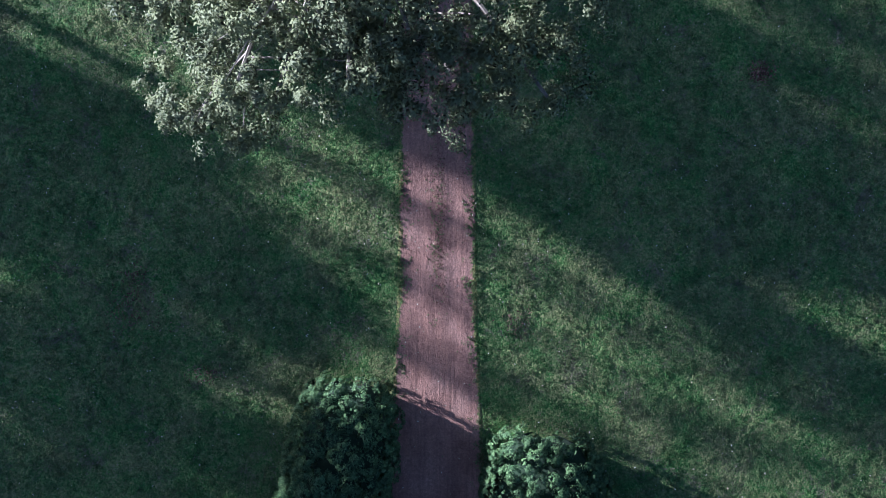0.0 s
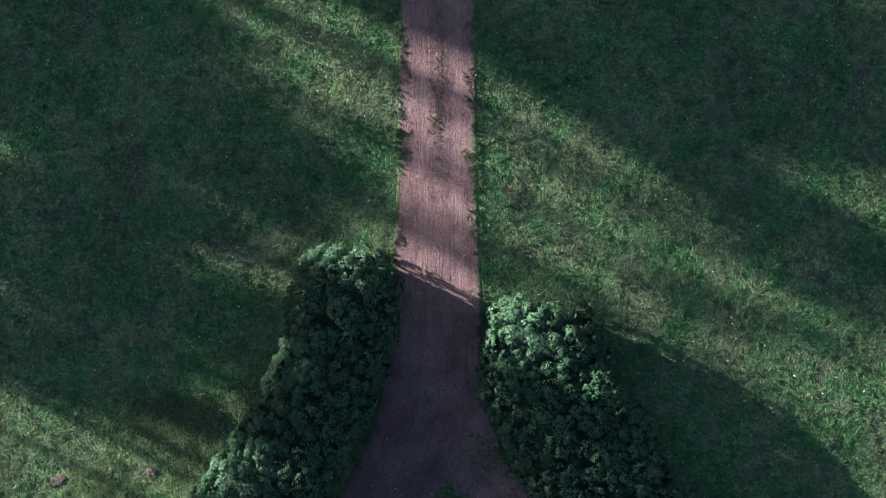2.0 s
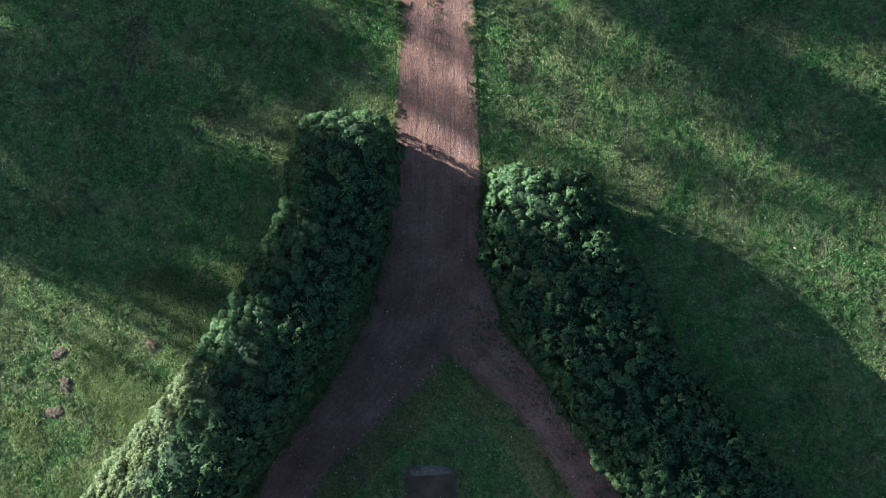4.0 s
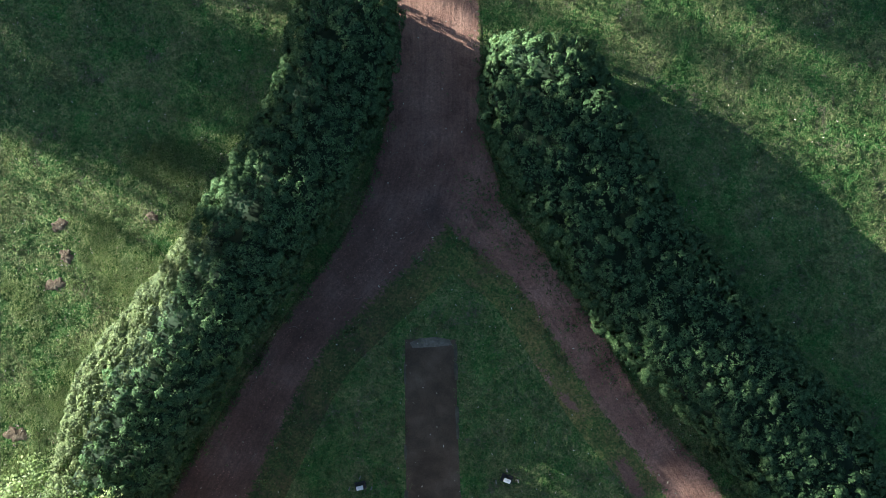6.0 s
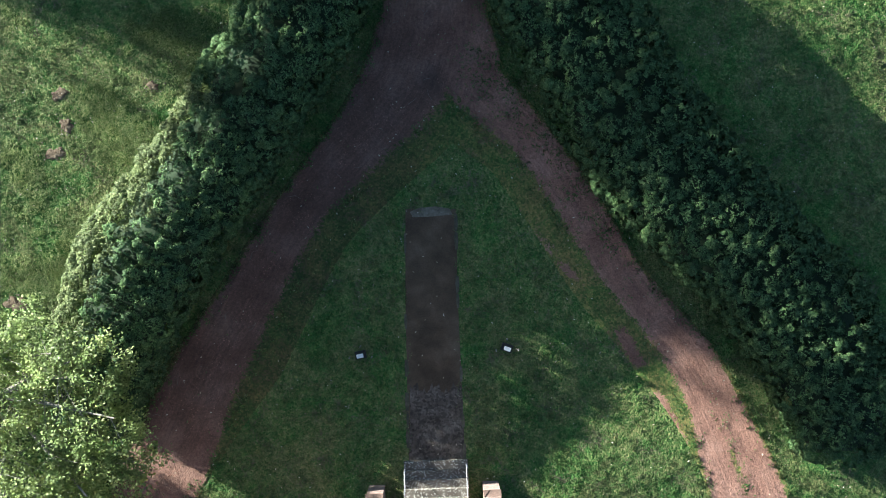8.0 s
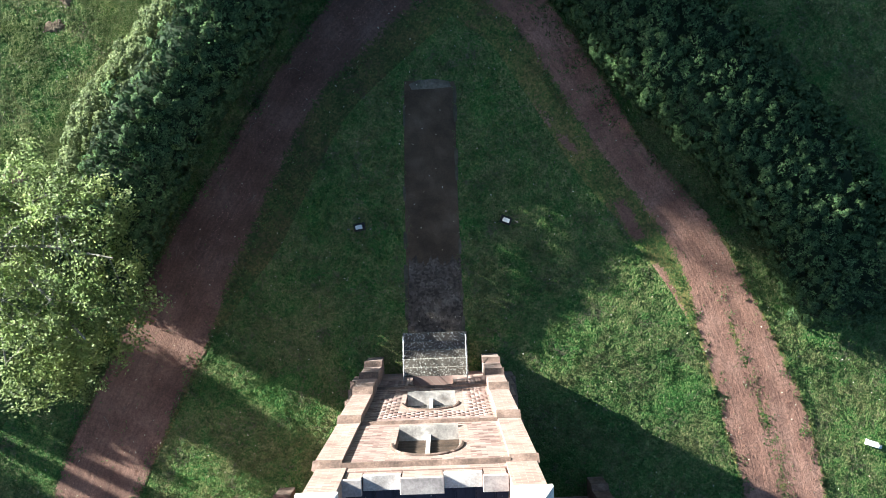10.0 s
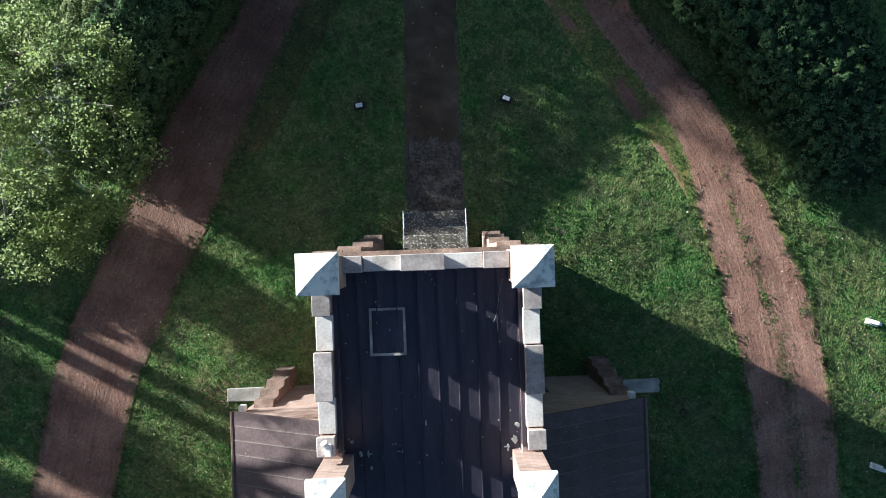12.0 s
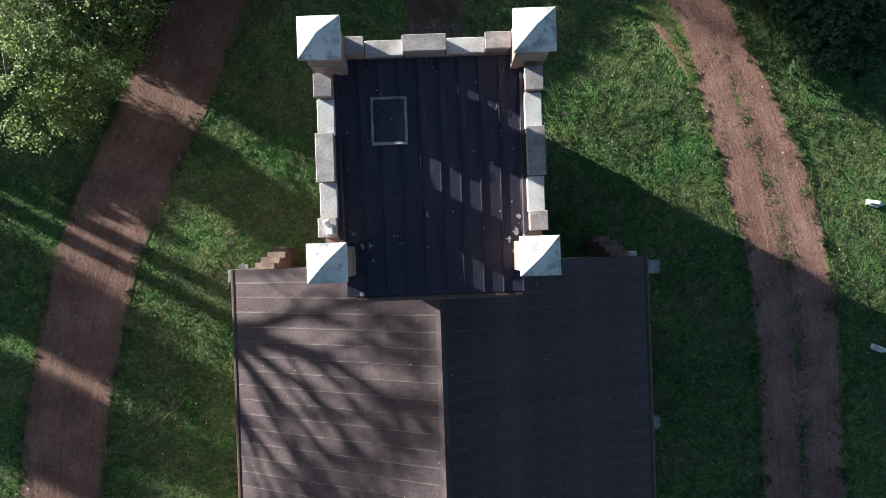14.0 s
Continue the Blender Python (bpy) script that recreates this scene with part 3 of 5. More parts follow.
def hedge(name, line, seed, label):
    """A clipped old hedge grown lumpy: line rows (x, y, half width, height, how far its western flank slopes out)."""
    rng = np.random.default_rng(seed)
    c = smooth_line(line, 0.2)
    base = thing(name, pose(c[0, 0], c[0, 1], 0), label, "hedge")
    off = np.array([c[0, 0], c[0, 1], 0.0])
    d = np.gradient(c[:, :2], axis=0)
    d /= np.linalg.norm(d, axis=1, keepdims=True)
    nr = np.stack([-d[:, 1], d[:, 0]], 1)

    def surface(s, th, grow, out=1.0):
        k = np.clip(s * (len(c) - 1), 0, len(c) - 1.001)
        i = k.astype(int)
        f = (k - i)[:, None]
        row = c[i] * (1 - f) + c[i + 1] * f
        n2 = nr[i]
        endd = np.minimum(s, 1 - s) * (len(c) - 1) * 0.2
        cap = np.sqrt(np.clip(1 - (1 - np.clip(endd / 1.0, 0, 1)) ** 2, 0.0, 1))
        cx, sx = np.cos(th), np.sin(th)
        flank = row[:, 4] * (cx < 0) * out
        px = np.sign(cx) * np.abs(cx) ** (0.75 + 0.5 * np.minimum(flank, 1)) * (1 + flank)
        pz = np.clip(sx, 0, 1) ** (0.8 + 0.55 * np.minimum(flank, 1))
        waist = 0.58 * np.clip(1 - 3 * flank, 0, 1)
        lump = 1 + 0.11 * wave(row[:, 0] + 2 * cx, row[:, 1] + 2 * sx, 1.7, seed) + 0.07 * wave(row[:, 0] + 3 * cx, row[:, 1] - 3 * sx, 4.1, seed + 2)
        hw = row[:, 2] * (0.5 + 0.5 * cap) * lump * grow
        ht = row[:, 3] * (0.5 + 0.5 * cap) * (0.5 + 0.5 * lump) * grow
        p = np.stack([row[:, 0] + n2[:, 0] * hw * px, row[:, 1] + n2[:, 1] * hw * px, 0.03 + ht * (waist * (1 + 1.07 * np.minimum(sx, 0)) + (1 - waist) * pz)], 1)
        n = unit(np.stack([n2[:, 0] * cx, n2[:, 1] * cx, 0.2 + sx], 1))
        return p, n

    # sheet for the inner twigs, the shade among them put into its near-black colour
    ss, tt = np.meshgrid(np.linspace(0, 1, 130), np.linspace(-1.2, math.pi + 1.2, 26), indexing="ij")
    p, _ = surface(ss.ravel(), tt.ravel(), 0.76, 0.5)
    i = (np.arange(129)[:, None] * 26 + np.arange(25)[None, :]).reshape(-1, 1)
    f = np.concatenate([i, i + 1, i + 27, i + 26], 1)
    ob = new("inner_shade", array_mesh("inner_shade", p - off, f, M_CORE))
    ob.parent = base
    # rounded heads of growth, each set with small sprays of leaves
    m = int(len(c) * 0.2 * 5.8 * 60)
    cs, ct = rng.uniform(0, 1, m), rng.uniform(-1.1, math.pi + 1.1, m)
    cp, cn = surface(cs, ct, 0.9)
    room = rng.uniform(0.25, 0.50, m) + 0.14 * (np.sin(ct) < -0.3)
    kept, cell = [], {}
    for q in range(m):
        key = tuple((cp[q] / 0.66).astype(int))
        close = (j for dx in (-1, 0, 1) for dy in (-1, 0, 1) for dz in (-1, 0, 1) for j in cell.get((key[0] + dx, key[1] + dy, key[2] + dz), ()))
        if all(math.dist(cp[q], cp[j]) > room[q] for j in close):
            kept.append(q)
            cell.setdefault(key, []).append(q)
    hs, ht, hp, hn = cs[kept], ct[kept], cp[kept], cn[kept]
    n = len(kept)
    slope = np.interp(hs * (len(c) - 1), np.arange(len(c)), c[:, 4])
    # heads on the sunward flank take the leaf colour with sunlight painted in
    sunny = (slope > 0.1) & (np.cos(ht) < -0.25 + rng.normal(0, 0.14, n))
    hr = np.minimum(room[kept], 0.5) * rng.uniform(0.68, 0.9, n)
    per = 36
    dirs = unit(unit(rng.normal(0, 1, (n * per, 3))) + np.repeat(hn, per, 0) * 0.8)
    own = np.repeat(np.arange(n), per)
    fp = hp[own] + dirs * hr[own][:, None] * rng.uniform(0.9, 1.12, (n * per, 1))
    keep = fp[:, 2] > 0.06
    for k in range(0, len(fp), 4000):
        gap = np.linalg.norm(fp[k:k + 4000, None, :] - hp[None, :, :], axis=2) / hr[None, :]
        gap[np.arange(len(gap)), own[k:k + 4000]] = 9
        keep[k:k + 4000] &= gap.min(1) > 0.97
    fp, dirs, own = fp[keep], dirs[keep], own[keep]
    per = 12
    spread = unit(unit(rng.normal(0, 1, (len(fp) * per, 3))) + np.repeat(dirs, per, 0) * 0.9)
    pts = np.repeat(fp, per, 0) + spread * rng.uniform(0.04, 0.075, (len(fp) * per, 1))
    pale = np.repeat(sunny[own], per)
    lie = spread * 0.4 + np.repeat(dirs, per, 0) * 1.1
    v, f = leaves(rng, pts[~pale], spread[~pale], 0.071, 0.049, 0.3)
    ob = new("foliage", lay(array_mesh("foliage", v - off, f, M_HEDGE), lie[~pale], 4))
    ob.parent = base
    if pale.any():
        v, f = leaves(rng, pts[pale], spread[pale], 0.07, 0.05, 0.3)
        ob = new("sunlit_flank", lay(array_mesh("sunlit_flank", v - off, f, M_HEDGE_LIT), lie[pale] + rng.normal(0, 0.45, lie[pale].shape), 4))
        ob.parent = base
        tagged(ob, "hedge flank leaves coloured paler as if sunlit")
    return base


hedge("hedge", HEDGE_WEST, 3, "dense dark green clipped hedge beside the western dirt track")
hedge("hedge", HEDGE_EAST, 5, "dense dark green clipped hedge beside the eastern dirt track")


def tree(name, x, y, height, crown, seed, mat, label, leaf=(0.16, 0.05), clumps=160, per=60, trunk=0.22, limbs=7, clump_r=0.55, twig=0.03, facing=0.25, lift=0.1, bark=M_BARK, spread=0.9, loose=0.22, inner=0.25, twigs=99, sunward=0.0):
    """crown: list of blobs (dx, dy, z, radius, flatness) that the leaf clumps fill unevenly."""
    rng = np.random.default_rng(seed)
    base = thing(name, pose(x, y, 0), label, "tree")
    bm = bmesh.new()
    top = Vector((0, 0, height * 0.62))
    tube(bm, [(0, 0, -0.05), (top.x * 0.3 + 0.05, top.y * 0.3, top.z * 0.4), top], [trunk * 1.25, trunk, trunk * 0.6], 9)
    part("trunk", bm, bark, base)
    weights = np.array([b[3] ** 2 for b in crown])
    weights = weights / weights.sum()
    which = rng.choice(len(crown), clumps, p=weights)
    cps = []
    for k in which:
        dx, dy, z, r, flat = crown[k]
        d = unit(rng.normal(0, 1, (1, 3)))[0]
        rr = r * rng.uniform(0.35, 1.0) ** 0.5
        cps.append((dx + d[0] * rr, dy + d[1] * rr, z + d[2] * rr * flat))
    cps = np.array(cps)
    order = rng.permutation(clumps)
    for k in range(limbs):
        bm = bmesh.new()
        b = crown[k % len(crown)]
        st = top * rng.uniform(0.55, 1.0)
        a = rng.uniform(0, 6.28)
        end = Vector((b[0] + b[3] * 0.5 * math.cos(a), b[1] + b[3] * 0.5 * math.sin(a), b[2] + lift))
        midp = st.lerp(end, 0.5) + Vector((rng.normal(0, 0.2), rng.normal(0, 0.2), 0.25))
        tube(bm, [st, midp, end], [trunk * 0.45, trunk * 0.3, trunk * 0.14], 6)
        for j in range(min(twigs, max(1, clumps // limbs // 2))):
            q = Vector(cps[order[(k * 97 + j * limbs) % clumps]])
            s2 = midp.lerp(end, rng.uniform(0, 1))
            if (q - s2).length < 3.5:
                tube(bm, [s2, s2.lerp(q, 0.5) + Vector((0, 0, 0.12)), q], [twig, twig * 0.75, twig * 0.3], 4)
        part("limb", bm, bark, base)
    pts = np.repeat(cps, per, 0)
    dirs = unit(rng.normal(0, 1, pts.shape) + np.array([0, 0, facing]))
    pts = pts + dirs * (clump_r * rng.uniform(inner, 1.0, (len(pts), 1)) * np.repeat(rng.uniform(0.6, 1.35, clumps), per)[:, None]) * np.array([1, 1, 0.75])
    pts[:, 2] = np.maximum(pts[:, 2], 0.3)
    v, f = leaves(rng, pts, dirs, leaf[0], leaf[1], spread, 0.3)
    ob = new("crown", lay(array_mesh("crown", v, f, mat), dirs + sunward * np.array([-0.75, 0.37, 0.55]) + rng.normal(0, loose, dirs.shape), 4))
    ob.parent = base
    return base


# the gum over the track
tree("gum_tree", -2.6, 11.5, 12.5, [(-3.4, -7.6, 7.2, 1.5, 0.7), (-2.2, -8.2, 6.8, 0.9, 0.7), (-2.6, -5.6, 8.2, 1.6, 0.7), (-4.2, -5.1, 7.6, 1.3, 0.7), (-1.3, -7.3, 9.3, 1.5, 0.7), (-0.8, -5.8, 10.2, 1.7, 0.7), (0.4, -7.6, 10.2, 1.2, 0.7), (0.7, -5.7, 11.4, 1.7, 0.7), (1.4, -6.8, 10.4, 1.2, 0.7), (0.6, -2.5, 12.0, 3.0, 0.7), (3.4, -7.1, 8.0, 1.4, 0.7), (4.8, -7.2, 7.4, 1.4, 0.7), (5.2, -5.3, 7.4, 1.6, 0.7), (2.9, -8.5, 7.0, 0.6, 0.7), (2.3, -7.7, 9.2, 1.2, 0.6), (1.2, -7.4, 9.6, 1.1, 0.6), (3.2, -6.2, 9.0, 1.4, 0.6)], 11, M_GUM, "tall grey-green gum tree overhanging the dirt track", clumps=1150, per=100, leaf=(0.093, 0.05), clump_r=0.27, trunk=0.32, limbs=12, spread=0.5, loose=0.15, inner=0.45, twigs=20, sunward=0.5)
# the fresh green tree by the west track
tree("garden_tree", -13.4, -22.6, 6.6, [(0.4, 0.0, 4.5, 1.7, 0.55), (2.8, 0.2, 4.8, 1.6, 0.55), (1.6, 1.6, 4.5, 1.4, 0.55), (3.9, -0.9, 4.6, 1.2, 0.5), (3.4, 1.0, 4.7, 1.1, 0.5), (-1.6, 0.5, 3.7, 1.8, 0.5), (1.4, -1.6, 4.4, 1.5, 0.5), (3.0, -2.2, 4.2, 1.0, 0.5), (0.8, -3.2, 3.4, 1.2, 0.5), (-1.5, -2.0, 3.2, 1.5, 0.5), (0.1, -4.4, 2.0, 1.1, 0.6), (0.9, -3.2, 1.1, 0.8, 0.8), (0.8, -3.9, 0.95, 0.9, 0.8), (3.8, -2.6, 4.0, 0.9, 0.5), (2.5, -3.5, 3.1, 0.9, 0.5), (4.5, -1.7, 4.4, 0.8, 0.5), (1.6, -4.4, 2.2, 0.8, 0.5)], 21, M_BRIGHT, "light green leafy tree beside the dirt track and hedge", clumps=820, per=48, leaf=(0.098, 0.068), clump_r=0.34, trunk=0.16, limbs=9, facing=0.2, loose=0.8, lift=0.3, sunward=1.8, twig=0.010, twigs=12, bark=M_PALEBARK)


def at_uv(u, v):
    """A place from metres down the light (u) and across it (v)."""
    return 0.895 * u + 0.446 * v, -0.446 * u + 0.895 * v


def shade_tree(u, v, height, radius, low, seed, clumps=150, per=27, leaf=(0.36, 0.15), label="tall dark gum tree standing west of the lawn", trunk=0.22):
    x, y = at_uv(u, v)
    rng = random.Random(seed)
    blobs = []
    for k in range(6):
        a = rng.uniform(0, 6.28)
        q = radius * rng.uniform(0.1, 0.55)
        z = low + radius * 0.3 + (height - low - radius * 0.5) * (k + 0.5) / 6
        blobs.append((q * math.cos(a), q * math.sin(a), z, radius * rng.uniform(0.45, 0.7), 0.8))
    tree("gum_tree", x, y, height, blobs, seed, M_GUM, label, leaf=leaf, clumps=clumps, per=per, trunk=trunk, clump_r=0.6)


for k, (u, v, top, low, thick) in enumerate(((-31, -13.0, 15.2, 1.4, 280), (-32, -14.4, 4.9, 1.0, 150), (-34, -14.7, 14.6, 8.6, 110), (-34, -11.6, 14.8, 1.4, 240), (-30, -9.9, 14.0, 1.4, 240), (-36, -10.8, 14.6, 1.4, 200), (-35, -9.1, 13.4, 1.4, 110), (-33, -8.3, 13.0, 1.4, 205), (-30, -7.05, 12.8, 1.4, 170),
                                             (-32, -5.3, 6.2, 0.8, 170), (-29, -4.2, 5.8, 0.8, 90), (-31, -3.0, 5.7, 0.8, 190), (-25, -1.2, 3.2, 0.5, 110), (-35, -3.7, 10.4, 6.8, 11), (-34, -1.7, 10.4, 7.0, 9), (-32, 8.8, 10.4, 3.0, 130), (-31, 2.75, 10.0, 3.6, 190), (-28, 4.4, 8.0, 3.6, 190), (-33, 6.2, 10.4, 3.4, 205), (-35, 0.7, 10.8, 8.0, 22),
                                             (-30, 7.8, 10.4, 3.4, 200), (-34, 9.6, 11.0, 3.2, 200), (-29, 11.4, 10.6, 3.0, 130), (-33, 13.4, 11.0, 3.0, 130))):
    shade_tree(u - 25, v, top + 4.85, 1.35, low + 4.85, 31 + k, thick)
shade_tree(-22, -36.6, 6.6, 1.0, 1.2, 67, 210, 45)
shade_tree(-24, -35.3, 5.9, 1.0, 1.2, 69, 110, 45)
shade_tree(-24, -38.9, 7.5, 1.2, 1.2, 66, 170, 45)
shade_tree(-22, -41.0, 8.5, 1.2, 1.2, 68, 170, 45)


def bare_tree(u, v, seed):
    """A tall tree on twin stems whose limbs fan out above a high fork."""
    rng = random.Random(seed)
    x, y = at_uv(u, v)
    base = thing("bare_tree", pose(x, y, 0), "tall twin-stemmed tree with spreading thin-leaved branches", "tree")
    across = Vector((0.446, 0.895, 0))
    tips = []

    def grow(bm, p, d, ln, r, level):
        mid = p + d * ln * 0.5 + Vector((rng.gauss(0, 0.06), rng.gauss(0, 0.06), rng.gauss(0, 0.06))) * ln
        end = p + d * ln
        tube(bm, [p, mid, end], [r, r * 0.8, r * 0.55], 6)
        if level == 0:
            tips.append(end)
            return
        for k in range(3 if level > 1 else 4):
            turn = (d + across * rng.uniform(-0.75, 0.75) + Vector((rng.gauss(0, 0.3), rng.gauss(0, 0.3), rng.uniform(-0.1, 0.35)))).normalized()
            grow(bm, mid.lerp(end, rng.uniform(0.2, 1.0)), turn, ln * rng.uniform(0.5, 0.75), r * 0.5, level - 1)

    for s in (-0.3, 0.3):
        bm = bmesh.new()
        tube(bm, [(0.446 * s, 0.895 * s, -0.05), (0.446 * s * 1.3, 0.895 * s * 1.3, 4), (0.446 * s * 0.8, 0.895 * s * 0.8, 8.6)], [0.3, 0.25, 0.2], 9)
        part("trunk", bm, M_BARK, base)
    for k in range(13):
        bm = bmesh.new()
        fan = -1.25 + 2.5 * k / 12
        d = (across * math.sin(fan) + Vector((0, 0, math.cos(fan) + 0.15)) + Vector((rng.gauss(0, 0.15), rng.gauss(0, 0.15), 0))).normalized()
        grow(bm, Vector((0, 0, rng.uniform(7.2, 8.6))), d, rng.uniform(2.4, 3.4), 0.15, 2)
        part("limb", bm, M_BARK, base)
    nr = np.random.default_rng(seed)
    cps = np.array([tuple(t) for t in tips])
    pts = np.repeat(cps, 34, 0)
    dirs = unit(nr.normal(0, 1, pts.shape))
    vv, f = leaves(nr, pts + dirs * nr.uniform(0.1, 0.55, (len(pts), 1)), dirs, 0.17, 0.07, 0.8, 0.3)
    ob = new("crown", lay(array_mesh("crown", vv, f, M_GUM), dirs, 4))
    ob.parent = base


bare_tree(-14, -33.1, 8)
shade_tree(-45, -15.3, 17.5, 1.8, 12.3, 71, 150, trunk=0.12)
shade_tree(-44, -16.7, 17.4, 1.3, 13.8, 72, 60, trunk=0.12)
# unseen bushes, added out of view to throw shade on the west track
for u, v, seed in ((-4.2, -29.4, 81), (-6.5, -36.0, 83), (-6.6, -28.9, 84), (-6.4, -29.8, 85), (-7.2, -29.3, 86), (-8.5, -29.9, 87), (-4.7, -30.7, 79), (-4.3, -31.6, 78)):
    sx, sy = at_uv(u, v)
    up = 1.8 if seed > 83 else 1.0
    tree("shade_shrub", sx, sy, 2.0 * up, [(0, 0, 1.2 * up, 0.75, 0.9 * up), (0.4, 0.3, 0.9 * up, 0.6, 0.9 * up), (-0.4, -0.2, 0.8 * up, 0.6, 0.9 * up), (0.1, -0.5, 0.7, 0.5, 0.9)], seed, M_HEDGE, "unseen green bush added to shade the dirt track", leaf=(0.1, 0.06), clumps=100, per=100, trunk=0.06, limbs=4, clump_r=0.3, twig=0.012)

# ---- the church ----
church = thing("church", CHURCH, "red brick church with square pinnacled tower and metal roofs", "church")
TW = 2.15      # half width of the tower
ROOF_N, ROOF_S = 10.56, 10.2


def arch(w, z0, spring, rise, n=10):
    """Outline of a pointed opening centred on x = 0, from the left foot over the top to the right foot."""
    left = [(-w * math.cos(a) , spring + rise * math.sin(a) ** 0.85) for a in (math.pi / 2 * k / n for k in range(n + 1))]
    return [(-w, z0)] + left + [(-x, z) for x, z in left[-2::-1]] + [(w, z0)]


OPENINGS = [(0.68, 0.7, 2.0, 0.5), (0.72, 3.5, 4.75, 0.8), (0.72, 7.45, 8.75, 0.85)]
FACE_N = TW + 0.1


def tower():
    t = 0.36
    bm = bmesh.new()
    y0, y1 = FACE_N - t, FACE_N
    box(bm, -TW, -0.72, y0, y1, 0, 10.55)
    box(bm, 0.72, TW, y0, y1, 0, 10.55)
    floor_z = 0.0
    for k, (w, z0, spring, rise) in enumerate(OPENINGS):
        top = OPENINGS[k + 1][1] if k + 1 < len(OPENINGS) else 10.55
        box(bm, -0.72, 0.72, y0, y1, floor_z, z0) if k == 0 else None
        for s in (-1, 1):
            half = [(s * x, z) for x, z in arch(w, z0, spring, rise)[:12]]
            half[0] = (-s * 0.72, z0)
            half[1:1] = [(-s * w, z0)] if w < 0.72 else []
            b2 = bmesh.new()
            prism(b2, half + [(0, top), (-s * 0.72, top)], y0, y1, "y")
            me = bpy.data.meshes.new("spandrel")
            b2.to_mesh(me)
            b2.free()
            bm.from_mesh(me)
        floor_z = top
    part("tower_wall", bm, M_BRICK, church, "sunlit red brick tower front with arched openings")
    for x0, x1, ya, yb, z in ((-TW, TW, -TW - 0.05, -TW - 0.05 + t, 10.1), (-TW, -TW + t, -TW - 0.05 + t, y0, 10.55), (TW - t, TW, -TW - 0.05 + t, y0, 10.55)):
        b2 = bmesh.new()
        box(b2, x0, x1, ya, yb, 0, z)
        part("tower_wall", b2, M_BRICK, church)
    # string courses
    for z, d in ((2.66, 0.07), (6.96, 0.07), (10.3, 0.09)):
        b2 = bmesh.new()
        prism(b2, [(FACE_N - 0.02, z - 0.1), (FACE_N + d, z - 0.05), (FACE_N + d, z), (FACE_N - 0.02, z + 0.06)], -1.72, 1.72, "x")
        part("string_course", b2, M_BRICKDARK, church)
    for k, (w, z0, spring, rise) in enumerate(OPENINGS):
        name = ("church_door", "window_frame", "belfry_opening")[k]
        b2 = bmesh.new()
        prism(b2, [(x * 1.0, z) for x, z in arch(w, z0, spring, rise)], y0 - 0.02, y0 + 0.04, "y")
        holder = part(name, b2, M_TIMBER if k == 0 else M_GLASSY if k == 1 else M_TIMBER, church, ("dark panelled timber door", "pale framed arched window", "dark timber louvred belfry opening")[k])
        if k:
            b2 = bmesh.new()
            box(b2, -0.05, 0.05, y0 + 0.04, y0 + 0.22, z0, spring + rise * 0.85)
            part("mullion", b2, M_STONE, holder)
            b2 = bmesh.new()
            prism(b2, [(y0 + 0.04, z0 - 0.02), (FACE_N + 0.06, z0 - 0.12), (FACE_N + 0.06, z0 - 0.02), (y0 + 0.04, z0 + 0.16)], -w, w, "x")
            part("window_sill", b2, M_SILL, holder, "pale weathered sloping stone sill")
        if k == 2:
            for q in range(9):
                z = z0 + 0.3 + q * 0.2
                half_w = w if z < spring else w * math.cos(min(1.4, math.asin(min(0.98, ((z - spring) / rise) ** 1.17))))
                for s in (-1, 1):
                    if half_w < 0.15:
                        continue
                    b2 = bmesh.new()
                    a, b = sorted((s * 0.06, s * half_w))
                    prism(b2, [(y0 + 0.04, z + 0.1), (y0 + 0.14, z - 0.02), (y0 + 0.14, z), (y0 + 0.04, z + 0.12)], a, b, "x")
                    part("louvre", b2, M_TIMBER, holder)
        # hood mould
        b2 = bmesh.new()
        pts = [(x * 1.1, FACE_N - 0.005, spring + (z - spring) * 1.06 + 0.02) for x, z in arch(w, z0, spring, rise)[1:-1]]
        tube(b2, pts, [0.05] * len(pts), 6)
        part("hood_mould", b2, M_BRICKDARK, holder)


tower()


def coping(x0, x1, y0, y1, z, mat, name="coping_stone"):
    bm = bmesh.new()
    box(bm, x0, x1, y0, y1, z - 0.09, z)
    part(name, finish(bm, 0.012), mat, church)


def merlon(x0, x1, y0, y1):
    bm = bmesh.new()
    box(bm, x0 + 0.02, x1 - 0.02, y0 + 0.02, y1 - 0.02, 10.55, 10.97)
    part("merlon", bm, M_BRICK, church)
    coping(x0 - 0.01, x1 + 0.01, y0 - 0.01, y1 + 0.01, 11.06, M_OLDSTONE)


def crenel(x0, x1, y0, y1):
    bm = bmesh.new()
    box(bm, x0, x1, y0 + 0.02, y1 - 0.02, 10.55, 10.7)
    part("parapet", bm, M_BRICK, church)
    coping(x0, x1, y0, y1, 10.79, M_STONE)


def pinnacle(cx, cy, half):
    r = half - 0.07
    bm = bmesh.new()
    box(bm, cx - r, cx + r, cy - r, cy + r, 10.1, 11.9)
    p = part("pinnacle", bm, M_BRICK, church)
    bm = bmesh.new()
    r = half
    v = box(bm, cx - r, cx + r, cy - r, cy + r, 11.9, 12.02)
    bm.faces.remove([f for f in bm.faces if all(q.co.z > 12 for q in f.verts)][0])
    apex = bm.verts.new((cx, cy, 12.27))
    for a, b in ((4, 5), (5, 6), (6, 7), (7, 4)):
        bm.faces.new((v[a], v[b], apex))
    part("cap", bm, M_CAP, p, "white painted pyramid cap with grey lichen")


